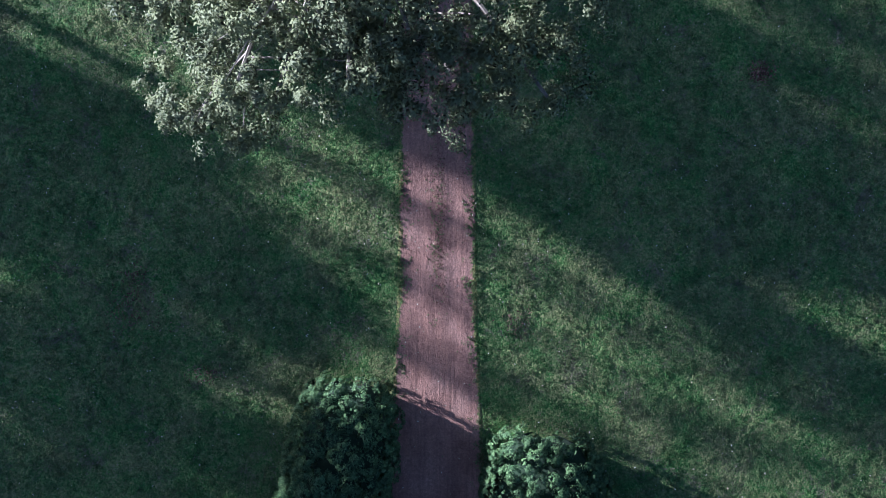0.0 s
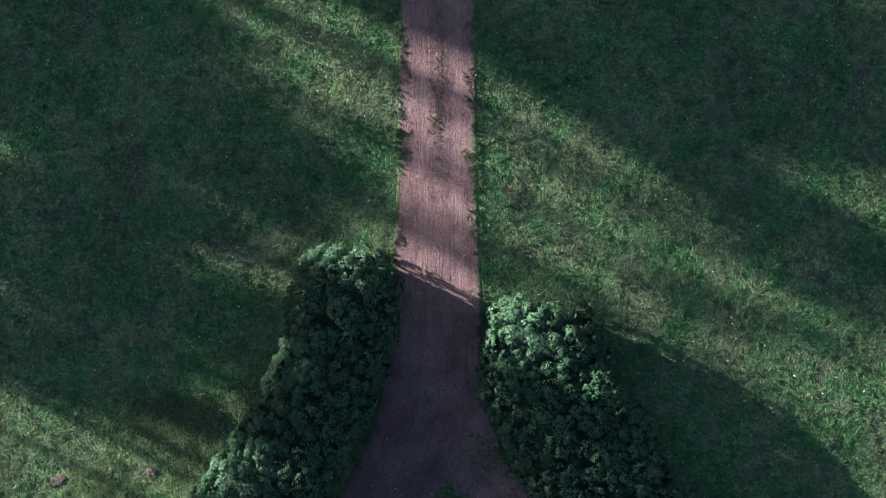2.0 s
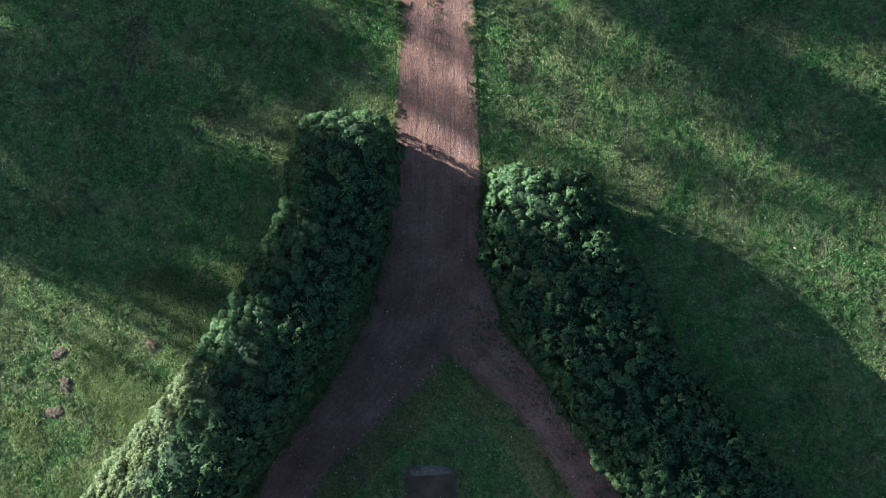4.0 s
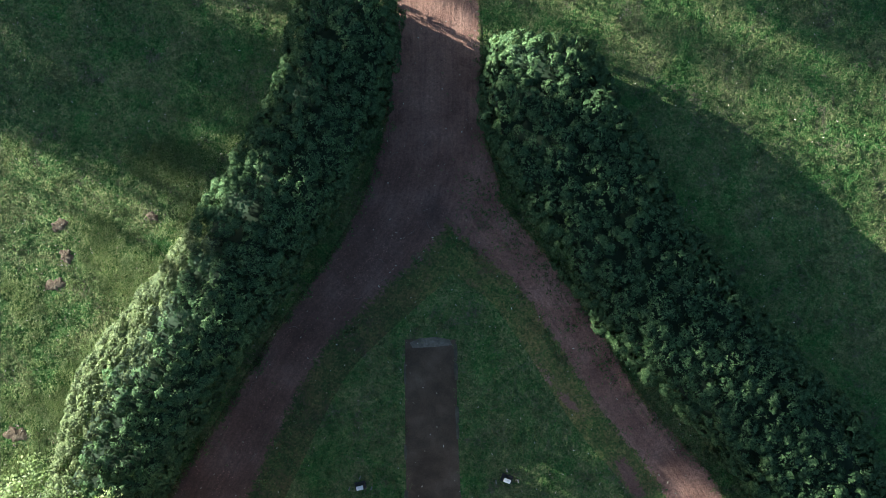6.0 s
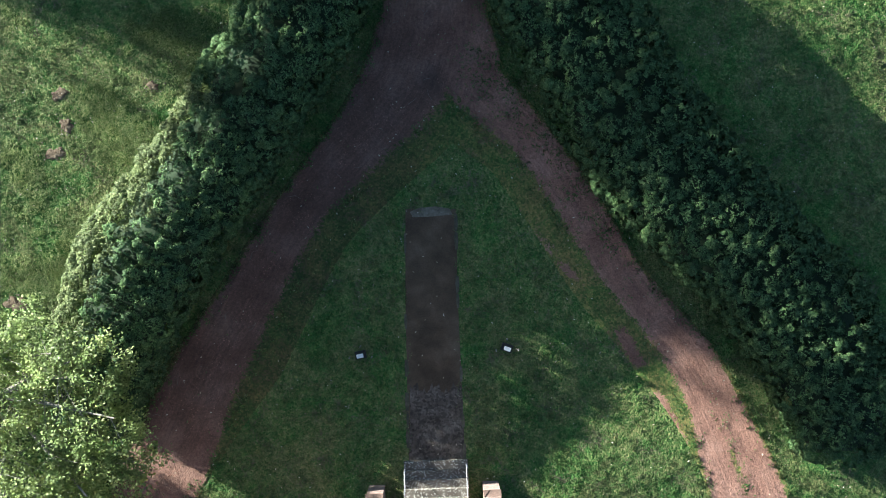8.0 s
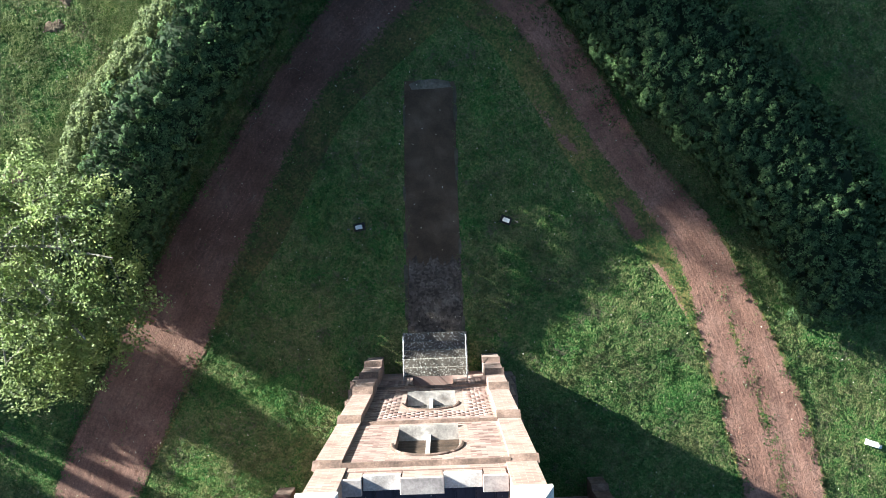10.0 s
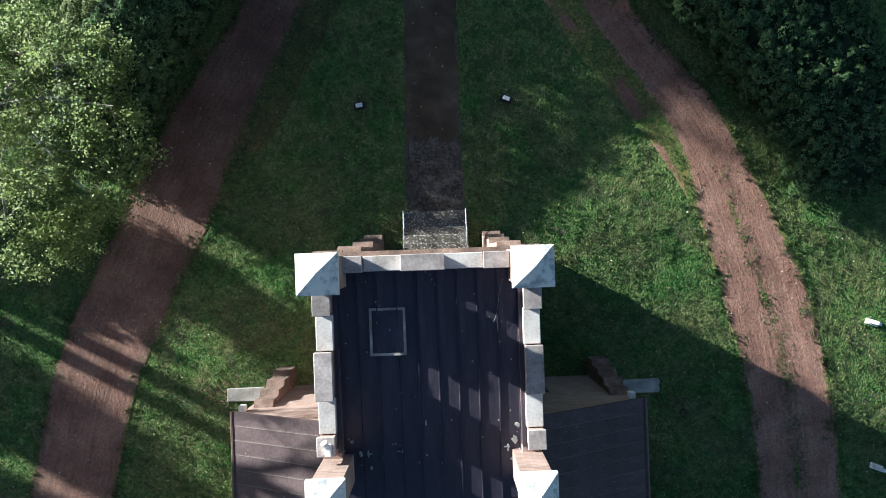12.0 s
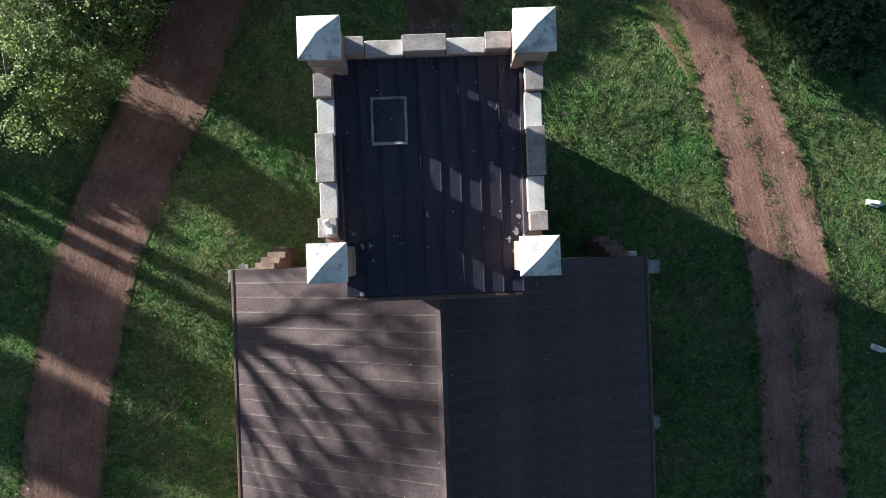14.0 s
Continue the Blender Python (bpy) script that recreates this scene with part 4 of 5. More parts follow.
for cx, cy, half in ((-1.9, 1.96, 0.378), (1.93, 1.97, 0.378), (-1.89, -2.04, 0.355), (1.89, -2.04, 0.355)):
    pinnacle(cx, cy, half)

NY0, NY1 = 1.94, 2.245
merlon(-1.6, -1.22, NY0, NY1), crenel(-1.22, -0.47, NY0, NY1), merlon(-0.47, 0.36, NY0, NY1), crenel(0.36, 1.12, NY0, NY1), merlon(1.12, 1.6, NY0, NY1)
for s in (-1, 1):
    x0, x1 = (-2.19, -1.855) if s < 0 else (1.855, 2.19)
    merlon(x0, x1, 1.13, 1.56), crenel(x0, x1, 0.42, 1.13), merlon(x0, x1, -0.5, 0.42), crenel(x0, x1, -1.2, -0.5), merlon(x0, x1, -1.56, -1.2)


def tower_roof():
    n, w = 9, 3.6 / 9
    holder = None
    bm = bmesh.new()
    prism(bm, [(1.95, ROOF_N - 0.12), (1.95, ROOF_N - 0.02), (-2.75, ROOF_S - 0.02), (-2.75, ROOF_S - 0.12)], -1.6, 1.78, "x")
    holder = part("tower_roof", bm, M_DARKROOF, church, "dark low-pitched ribbed metal roof")
    me = None
    for k in range(n):
        bm = bmesh.new()
        prism(bm, [(0, 0), (0.37, 0), (0.375, 0.03), (0.395, 0.03), (0.395, -0.012), (0, -0.012)], 0, 4.72, "y")
        if me is None:
            me = mesh_of("roof_sheet", bm, M_DARKROOF)
        ob = new("roof_sheet", me)
        ob.parent = holder
        ob.matrix_basis = pose(-1.8 + k * w if k else -1.8, -2.77, ROOF_S, math.degrees(math.atan2(ROOF_N - ROOF_S, 4.7)))
    for x0, x1 in ((-1.86, -1.79), (1.79, 1.86)):
        bm = bmesh.new()
        box(bm, x0, x1, -1.62, 1.93, 10.2, 10.64)
        part("parapet_flashing", bm, M_DARKROOF, holder)
    # hatch
    bm = bmesh.new()
    for x0, x1, y0, y1 in ((-1.17, -1.12, 0.25, 1.2), (-0.5, -0.45, 0.25, 1.2), (-1.12, -0.5, 0.25, 0.3), (-1.12, -0.5, 1.15, 1.2)):
        box(bm, x0, x1, y0, y1, 10.4, 10.53)
    h = part("roof_hatch", bm, M_CONC, church, "square access hatch edged with grey sealant")
    bm = bmesh.new()
    box(bm, -1.12, -0.5, 0.3, 1.15, 10.4, 10.5)
    part("hatch_lid", bm, M_DARKROOF, h)
    bm = bmesh.new()
    tube(bm, [(-1.62, -2.82, 10.12), (1.75, -2.82, 10.12)], [0.07, 0.07], 10)
    part("gutter", bm, M_PIPE, church)


tower_roof()


def buttress(x0, x1, tiers, face, turn, mat=M_BRICK):
    """Stepped buttress: tiers of (top height, projection, sloped setoff height)."""
    outline = [(0, 0)]
    outline = [(-0.05, 0), (tiers[0][1], 0)]
    for k, (z, p, rise) in enumerate(tiers):
        outline.append((p, z))
        outline.append((tiers[k + 1][1] if k + 1 < len(tiers) else -0.05, z + rise))
    bm = bmesh.new()
    prism(bm, outline, x0, x1, "x")
    ob = part("buttress", bm, mat, church)
    ob.matrix_basis = pose(0, 0, 0, 0, 0, turn) @ pose(0, face, 0)
    for k, (z, p, rise) in enumerate(tiers):
        q = tiers[k + 1][1] if k + 1 < len(tiers) else 0.0
        bm = bmesh.new()
        prism(bm, [(p + 0.035, z - 0.05), (p + 0.035, z + 0.01), (q - 0.01, z + rise + 0.035), (q - 0.01, z - 0.05)], x0 - 0.02, x1 + 0.02, "x")
        part("setoff", bm, M_BRICKDARK, ob, "darker weathered sloping brick setoff")


TIERS = [(1.0, 0.6, 0.14), (2.4, 0.47, 0.14), (4.0, 0.34, 0.2), (6.9, 0.2, 0.2), (10.2, 0.09, 0.15)]
SMALL = [(1.0, 0.62, 0.14), (2.4, 0.5, 0.14), (4.0, 0.37, 0.18), (6.9, 0.2, 0.18), (10.2, 0.07, 0.12)]
for a, b in ((-2.28, -1.72), (1.72, 2.28)):
    buttress(a, b, TIERS, TW + 0.1, 0)
buttress(1.7, 2.2, SMALL, TW, 90)
buttress(-2.2, -1.7, SMALL, TW, -90)


def nave():
    W, E, R = 5.75, 4.0, 7.15
    N, S = -2.26, -21.0
    slope = math.atan2(R - E, 6.02)
    bm = bmesh.new()
    prism(bm, [(-W, 0), (W, 0), (W, E), (0.05, R - 0.15), (-W, E)], N - 0.35, N - 0.05, "y")
    part("gable_wall", bm, M_BRICK, church)
    bm = bmesh.new()
    prism(bm, [(-W, 0), (W, 0), (W, E), (0.05, R - 0.15), (-W, E)], S, S + 0.3, "y")
    part("gable_wall", bm, M_BRICK, church)
    for x0, x1 in ((-W, -W + 0.3), (W - 0.3, W)):
        bm = bmesh.new()
        box(bm, x0, x1, S + 0.3, N - 0.35, 0, E - 0.05)
        part("side_wall", bm, M_BRICK, church)
    ln = math.hypot(6.02, R - E)
    for s in (-1, 1):
        bm = bmesh.new()
        prism(bm, [(0, -0.06), (ln, -0.06), (ln, -0.015), (0, -0.015)], S - 0.1, N, "y")
        roof = part("nave_roof", bm, M_METAL, church, "brown ribbed metal roof slope")
        roof.matrix_basis = pose(0.05, 0, R) @ Matrix.Rotation(slope if s > 0 else math.pi - slope, 4, "Y") @ pose(0, 0, 0) if s > 0 else pose(0.05, 0, R) @ Matrix.Diagonal((-1, 1, 1, 1)) @ Matrix.Rotation(slope, 4, "Y")
        me = None
        w = 0.425
        for k in range(int((N - S) / w)):
            if me is None:
                b2 = bmesh.new()
                prism(b2, [(0.0, 0.0), (0.0, 0.008), (0.035, 0.008), (0.05, 0.004), (0.42, 0.004), (0.42, -0.01), (0, -0.01)], 0, ln + 0.03, "x")
                me = mesh_of("roof_sheet", b2, M_METAL)
                b2 = bmesh.new()
                prism(b2, [(0.004, 0.007), (0.010, 0.014), (0.017, 0.014), (0.026, 0.007)], 0, ln + 0.03, "x")
                seam = mesh_of("roof_seam", b2, M_SEAM)
            ob = new("roof_sheet", me)
            ob.parent = roof
            ob.matrix_basis = pose(0, N - w * (k + 1), 0)
            ob = new("roof_seam", seam)
            ob.parent = roof
            ob.matrix_basis = pose(0, N - w * (k + 1), 0)
    bm = bmesh.new()
    prism(bm, [(-0.07, R - 0.03), (0.05, R + 0.05), (0.17, R - 0.03), (0.05, R + 0.02)], S - 0.1, -2.3, "y")
    part("ridge_cap", bm, M_METAL, church)
    for s in (-1, 1):
        bm = bmesh.new()
        tube(bm, [(0.05 + s * 6.1, N, E - 0.06), (0.05 + s * 6.1, S, E - 0.06)], [0.075, 0.075], 10)
        part("gutter", bm, M_PIPE, church)
    BT = [(0.8, 0.68, 0.12), (1.7, 0.52, 0.12), (2.5, 0.36, 0.12), (3.2, 0.2, 0.12)]
    for x0 in (-5.57, 5.3):
        buttress(x0, x0 + 0.55, BT, N - 0.06, 0, M_BRICKDARK)
        bm = bmesh.new()
        xk = -5.9 if x0 < 0 else 5.72
        box(bm, xk, xk + 0.2, N - 0.06, N + 0.14, 3.6, 3.85)
        part("kneeler_stone", finish(bm, 0.02), M_WHITE, church)


nave()


def roof_marks():
    """Fixings and patches on the tower roof."""
    slope = (ROOF_N - ROOF_S) / 4.7
    for x, y, w, d in ((-1.28, -1.75, 0.16, 0.04), (-0.68, -1.72, 0.12, 0.03), (-0.62, -1.72, 0.03, 0.1), (-1.3, -1.75, 0.04, 0.2), (1.5, -1.7, 0.16, 0.04), (1.52, -1.72, 0.04, 0.2), (-0.12, -1.15, 0.05, 0.16), (0.18, -2.0, 0.04, 0.05)):
        z = ROOF_S + (y + 2.75) * slope
        bm = bmesh.new()
        box(bm, x - w * 0.35, x + w * 0.35, y - d * 0.35, y + d * 0.35, z, z + 0.05)
        part("roof_bracket", finish(bm, 0.006), M_FLASH, church, "small pale metal bracket")
    bm = bmesh.new()
    tube(bm, [(-1.5, -2.72, 10.1), (-1.5, -2.72, 10.26)], [0.05, 0.05], 10)
    part("vent_pipe", bm, M_STEEL, church)
    bm = bmesh.new()
    tube(bm, [(1.5, 1.7, 10.62), (1.42, 1.35, 10.56), (1.36, 1.0, 10.54), (1.3, 0.85, 10.53)], [0.004] * 4, 5)
    part("cable", bm, M_FLASH, church)
    lamp = part("parapet_lamp", finish_box(-2.02, -1.9, -1.52, -1.32, 11.06, 11.2), M_WHITE, church, "small white floodlight fixed to the parapet")
    bm = bmesh.new()
    tube(bm, [(-1.96, -1.42, 11.12), (-2.03, -1.25, 11.2)], [0.05, 0.07], 8)
    part("lamp_hood", bm, M_WHITE, lamp)
    bm = bmesh.new()
    box(bm, 2.9, 3.55, -2.36, -2.3, 1.7, 2.5)
    part("wall_vent", bm, M_BLACK, church, "dark recessed vent")


def sealant(x, y, r, seed):
    """A smear of pale sealant on the tower roof."""
    rng = random.Random(seed)
    z = ROOF_S + (y + 2.75) * (ROOF_N - ROOF_S) / 4.7 + 0.034
    ring = [(x + r * rng.uniform(0.4, 1.2) * math.cos(a), y + r * rng.uniform(0.5, 1.5) * math.sin(a)) for a in (k * math.pi / 5 for k in range(10))]
    bm = bmesh.new()
    prism(bm, ring, z - 0.03, z, "z")
    part("sealant_patch", bm, M_CONC, church, "pale smear of roof sealant")


for k, (x, y, r) in enumerate(((1.72, -1.25, 0.05), (1.66, -1.55, 0.07), (1.74, -1.8, 0.05), (1.6, -1.95, 0.04), (-1.45, -1.75, 0.05), (-1.62, -1.5, 0.04), (-1.25, -2.05, 0.035))):
    sealant(x, y, r, k)


def roof_litter():
    """Dry leaves caught on the roofs."""
    rng = np.random.default_rng(515)
    x, y = rng.uniform(-5.7, 5.8, 130), rng.uniform(-12.5, -2.6, 130)
    z = 7.15 - np.abs(x - 0.05) * 3.15 / 6.02 + 0.035
    tx, ty = rng.uniform(-1.8, 1.8, 45), rng.uniform(-2.0, 1.9, 45)
    tz = ROOF_S + (ty + 2.75) * (ROOF_N - ROOF_S) / 4.7 + 0.035
    p = np.stack([np.concatenate([x, tx]), np.concatenate([y, ty]), np.concatenate([z, tz])], 1)
    ok = ~((np.abs(p[:, 0]) < 2.5) & (p[:, 1] < -2.0) & (p[:, 1] > -3.2))
    p = p[ok]
    d = unit(np.stack([0.35 * np.sign(p[:, 0]) * (p[:, 1] < -2.5), np.zeros(len(p)), np.ones(len(p))], 1))
    v, f = leaves(rng, p, d, 0.05, 0.028, 0.05)
    ob = new("roof_litter", lay(array_mesh("roof_litter", v, f, M_LITTER), d, 4))
    ob.matrix_basis = CHURCH
    tagged(ob, "small pale dry leaves lying on the church roofs", "leaves", kind="stuff")


def finish_box(x0, x1, y0, y1, z0, z1):
    bm = bmesh.new()
    box(bm, x0, x1, y0, y1, z0, z1)
    return finish(bm, 0.01)


roof_marks()


def fallen_branch(x, y, turn):
    base = thing("fallen_branch", pose(x, y, 0, 0, 0, turn), "thin pale fallen branch lying on the grass", "branch")
    bm = bmesh.new()
    tube(bm, [(-0.6, 0, 0.05), (-0.2, 0.04, 0.09), (0.25, 0.0, 0.07), (0.7, 0.1, 0.06)], [0.022, 0.02, 0.015, 0.008], 6)
    part("stem", bm, M_BARK, base)
    bm = bmesh.new()
    tube(bm, [(0.0, 0.02, 0.08), (0.2, 0.2, 0.1), (0.35, 0.3, 0.08)], [0.012, 0.01, 0.006], 5)
    part("twig", bm, M_BARK, base)


fallen_branch(-9.55, -36.9, 40)


def steps():
    base = thing("entrance_steps", CHURCH @ pose(0.1, 2.25, 0), "weathered lichen-spotted stone steps below the church door", "steps")
    for k in range(5):
        bm = bmesh.new()
        box(bm, -1.13, 1.13, 0.0, 1.42 - 0.28 * k, 0.14 * k, 0.14 * (k + 1))
        part("step", finish(bm, 0.012), M_STEP, base)


steps()


# ---- grass ----
def paved(x, y):
    return (x > -1.42 + (y < -21) * 0.08) & (x < 0.45 + np.clip((-17 - y) / 8.7, 0, 1) * 0.33) & (y < -16.75) & (y > -25.8)


def built(x, y):
    c, si = math.cos(radians(2.0)), math.sin(radians(2.0))
    lx, ly = (x + 0.26) * c + (y + 29.3) * si, -(x + 0.26) * si + (y + 29.3) * c
    return ((np.abs(lx) < 2.3) & (np.abs(ly) < 2.7)) | ((np.abs(lx) < 5.9) & (ly < -2.2)) | ((np.abs(lx - 0.1) < 1.15) & (ly > 2) & (ly < 3.7))


def lawn():
    rng = np.random.default_rng(77)
    n = 500000
    x, y = rng.uniform(-18, 18, n), rng.uniform(-41.5, 10.5, n)
    o = np.argsort(y)
    x, y = x[o], y[o]
    bits = [track_depth(x[k:k + 6000], y[k:k + 6000]) for k in range(0, n, 6000)]
    depth, across, which = (np.concatenate([b[q] for b in bits]) for q in range(3))
    rough = 0.18 * wave(x, y, 2.3, 1) + 0.32 * grain(x, y, 0.32, 11) + 0.18 * grain(x, y, 0.14, 12) + rng.normal(0, 0.05, n)
    fork = np.clip((-y - 9.5) / 2.0, 0, 1) * np.clip((y + 25.5) / 5, 0, 1)
    inner = fork * (((which == 1) & (across > 0)) | ((which == 2) & (across < 0)))
    faint = fork * (which == 2) * np.clip((y + 20.5) / 3, 0, 1)
    soft = 0.30 + 0.9 * inner
    density = np.clip(0.5 + (-depth - rough * (1 + 1.1 * inner) - 0.05 - 0.5 * inner) / soft, 0, 1)
    density = np.maximum(density, faint * np.clip(0.42 + 0.5 * wave(x, y, 4.0, 11), 0, 0.8))
    crown_strip = np.exp(-(across / 0.24) ** 2) * np.clip(0.55 + 0.3 * wave(x, y, 1.6, 8) + 0.3 * grain(x, y, 0.2, 4), 0, 1) * np.where(which == 2, np.clip((-y - 22.5) / 2, 0, 1) * 1.3, np.where(which == 0, 1.5 * np.clip(1.3 - np.abs(y - 1.2) / 3.5, 0, 1), 0.12))
    density = np.maximum(density, 0.85 * crown_strip)
    rut = np.zeros(n)
    zone = (y > -26) & (y < -14) & (x > 0) & (x < 10)
    rut[zone] = rut_depth(x[zone], y[zone])
    density = np.maximum(density * (1 - 0.8 * rut), 0.006)
    keep = rng.uniform(0, 1, n) < density ** (1.3 + 1.6 * inner)
    edge = 0.26 * grain(x, y, 0.22, 31) + 0.08 * grain(x, y, 0.6, 32) + rng.normal(0, 0.05, n)
    keep &= (rng.uniform(0, 1, n) < np.clip((18 - np.abs(x)) / 2, 0, 1)) & (rng.uniform(0, 1, n) < np.clip((10.5 - y) / 1.6, 0, 1)) & (rng.uniform(0, 1, n) < np.clip((y + 41.5) / 1.6, 0, 1))
    keep &= ~paved(x + edge, y + edge) & ~built(x, y)
    for px, py, r in SCRAPES:
        keep &= np.hypot(x - px, (y - py) / 0.8) > r * (0.85 + 0.5 * grain(x, y, 0.15, 41) + 0.3 * grain(x, y, 0.4, 42))
    for rows in (HEDGE_WEST, HEDGE_EAST):
        c = smooth_line(rows, 0.6)
        for k in range(0, n, 60000):
            gap = np.sqrt((x[k:k + 60000, None] - c[None, :, 0]) ** 2 + (y[k:k + 60000, None] - c[None, :, 1]) ** 2) - 0.7 * c[None, :, 2]
            keep[k:k + 60000] &= gap.min(1) > 0
    keep &= rng.uniform(0, 1, n) < 0.88 + 0.3 * grain(x, y, 1.2, 7) + 0.2 * grain(x, y, 0.11, 1)
    x, y, depth = x[keep], y[keep], depth[keep]
    n = len(x)
    wild = 1 + 0.9 * np.clip((-8 - x) / 2, 0, 1) * np.clip((-8.5 - y) / 2, 0, 1) * np.clip((y + 24) / 3, 0, 1)

    def mound(px, py):
        return wild * (0.034 * grain(px, py, 0.12, 1) + 0.05 * grain(px, py, 0.26, 2) + 0.06 * grain(px, py, 0.7, 3))

    e = 0.01
    lie = np.stack([(mound(x - e, y) - mound(x + e, y)) / e * 0.5, (mound(x, y - e) - mound(x, y + e)) / e * 0.5, np.ones(n)], 1)
    tall = (0.026 + 0.008 * grain(x, y, 1.4, 5) + 0.018 * grain(x, y, 0.12, 1) + 0.014 * grain(x, y, 0.26, 2)).clip(0.006, 1) * (1 + 1.1 * np.exp(-((depth + 0.16) / 0.16) ** 2)) * rng.uniform(0.6, 1.3, n)
    blades = []
    turn = rng.uniform(0, 2 * math.pi, n)
    for k in range(4):
        a = turn + k * math.pi / 2 + rng.normal(0, 0.5, n)
        reach = rng.uniform(0.028, 0.055, n)
        bx, by = x + rng.normal(0, 0.018, n), y + rng.normal(0, 0.018, n)
        w = rng.uniform(0.009, 0.018, n)
        ca, sa = np.cos(a), np.sin(a)
        z0 = np.where(depth > -0.4, 0.018, -0.004)
        blades.append(np.stack([np.stack([bx - sa * w, by + ca * w, z0], 1), np.stack([bx + sa * w, by - ca * w, z0], 1), np.stack([bx + ca * reach, by + sa * reach, z0 + 0.004 + tall * rng.uniform(0.6, 1.2, n)], 1)], 1))
    v = np.concatenate(blades).reshape(-1, 3)
    f = np.arange(len(v)).reshape(-1, 3)
    lie = lie + (wild - 1)[:, None] * np.array([-0.32, 0.16, 0.0]) + rng.normal(0, 0.26, lie.shape)
    facing = np.concatenate([lie + rng.normal(0, 0.16, lie.shape) for k in range(4)])
    ob = new("lawn_grass", lay(array_mesh("lawn_grass", v, f, M_GRASS), facing, 3))
    tagged(ob, "short uneven green lawn grass with dry yellowish patches", "grass", kind="stuff")


lawn()


# ---- small things by the church ----
def handrail(side):
    base = thing("handrail", CHURCH @ pose(0.1 + side * 1.06, 2.3, 0), "thin galvanised steel handrail beside the church steps", "handrail", "step handrails")
    for y, z in ((0.05, 0.7), (0.65, 0.42), (1.28, 0.14)):
        bm = bmesh.new()
        tube(bm, [(0, y, z), (0, y, z + 0.9)], [0.010, 0.010], 8)
        part("post", bm, M_FLASH, base)
    for h in (0.5, 0.9):
        bm = bmesh.new()
        tube(bm, [(0, -0.02, 0.7 + h), (0, 0.08, 0.7 + h), (0, 1.3, 0.14 + h), (0, 1.38, 0.1 + h)], [0.011] * 4, 8)
        part("rail", bm, M_FLASH, base)


handrail(-1), handrail(1)


def floodlight(x, y, turn):
    base = thing("floodlight", pose(x, y, 0, 0, 0, turn), "small white ground floodlight on the grass before the church", "floodlight", "ground floodlights")
    bm = bmesh.new()
    box(bm, -0.2, 0.2, -0.14, 0.14, 0, 0.05)
    part("base_plate", finish(bm, 0.01), M_BLACK, base)
    bm = bmesh.new()
    tube(bm, [(0, 0, 0.04), (0, 0, 0.14)], [0.02, 0.02], 8)
    part("stem", bm, M_BLACK, base)
    bm = bmesh.new()
    prism(bm, [(-0.09, 0.12), (0.09, 0.14), (0.07, 0.24), (-0.07, 0.25)], -0.13, 0.13, "x")
    head = part("lamp_head", finish(bm, 0.012), M_BLACK, base, "black metal lamp head")
    bm = bmesh.new()
    prism(bm, [(-0.085, 0.235), (0.06, 0.235), (0.055, 0.275), (-0.08, 0.275)], -0.12, 0.12, "x")
    part("lens", finish(bm, 0.006), M_WHITE, head, "bright white lens")


def stake(x, y):
    base = thing("stake", pose(x, y, 0, 4, -3, 20), "short pale timber stake beside a ground floodlight", "stake", "floodlight stakes")
    bm = bmesh.new()
    tube(bm, [(0, 0, -0.02), (0, 0, 0.22), (0.005, 0, 0.25)], [0.025, 0.023, 0.015], 6)
    part("shaft", bm, M_CONC, base)


for fx, fy, turn in ((-2.94, -21.91, 12), (2.23, -21.66, -20)):
    floodlight(fx, fy, turn)
    for dx, dy in ((-0.38, -0.08), (0.4, -0.06), (0.0, 0.32)):
        stake(fx + dx, fy + dy)


def headstone(x, y, w, turn):
    base = thing("headstone", pose(x, y, 0, 0, 0, turn), "weathered white marble headstone standing on the lawn", "headstone", "headstones")
    bm = bmesh.new()
    prism(bm, [(-w / 2, 0.1), (w / 2, 0.1), (w / 2, 0.34), (w * 0.3, 0.42), (0, 0.46), (-w * 0.3, 0.42), (-w / 2, 0.34)], -0.06, 0.06, "y")
    part("slab", finish(bm, 0.01), M_WHITE, base)
    bm = bmesh.new()
    box(bm, -w / 2 - 0.04, w / 2 + 0.04, -0.1, 0.1, 0, 0.1)
    part("plinth", finish(bm, 0.01), M_WHITE, base)


headstone(15.15, -29.55, 0.36, -18)
headstone(15.3, -34.65, 0.36, -20)


def splash_pad(x, y, ln, turn=2.0):
    base = thing("splash_pad", pose(x, y, 0, 0, 0, turn), "pale rough concrete drainage pad against the church wall", "concrete pad", "drainage pads")
    bm = bmesh.new()
    outline = [(-ln / 2, -0.22), (ln / 2 - 0.04, -0.24), (ln / 2 + 0.03, -0.1), (ln / 2 - 0.03, 0.02), (ln / 2 + 0.04, 0.12), (ln / 2, 0.25), (-ln / 2, 0.23)]
    prism(bm, outline, -0.02, 0.1, "z")
    part("slab", finish(bm, 0.015), M_CONC, base)


splash_pad(6.75, -31.8, 1.75), splash_pad(6.75, -37.3, 1.75), splash_pad(-6.95, -32.1, 1.3)


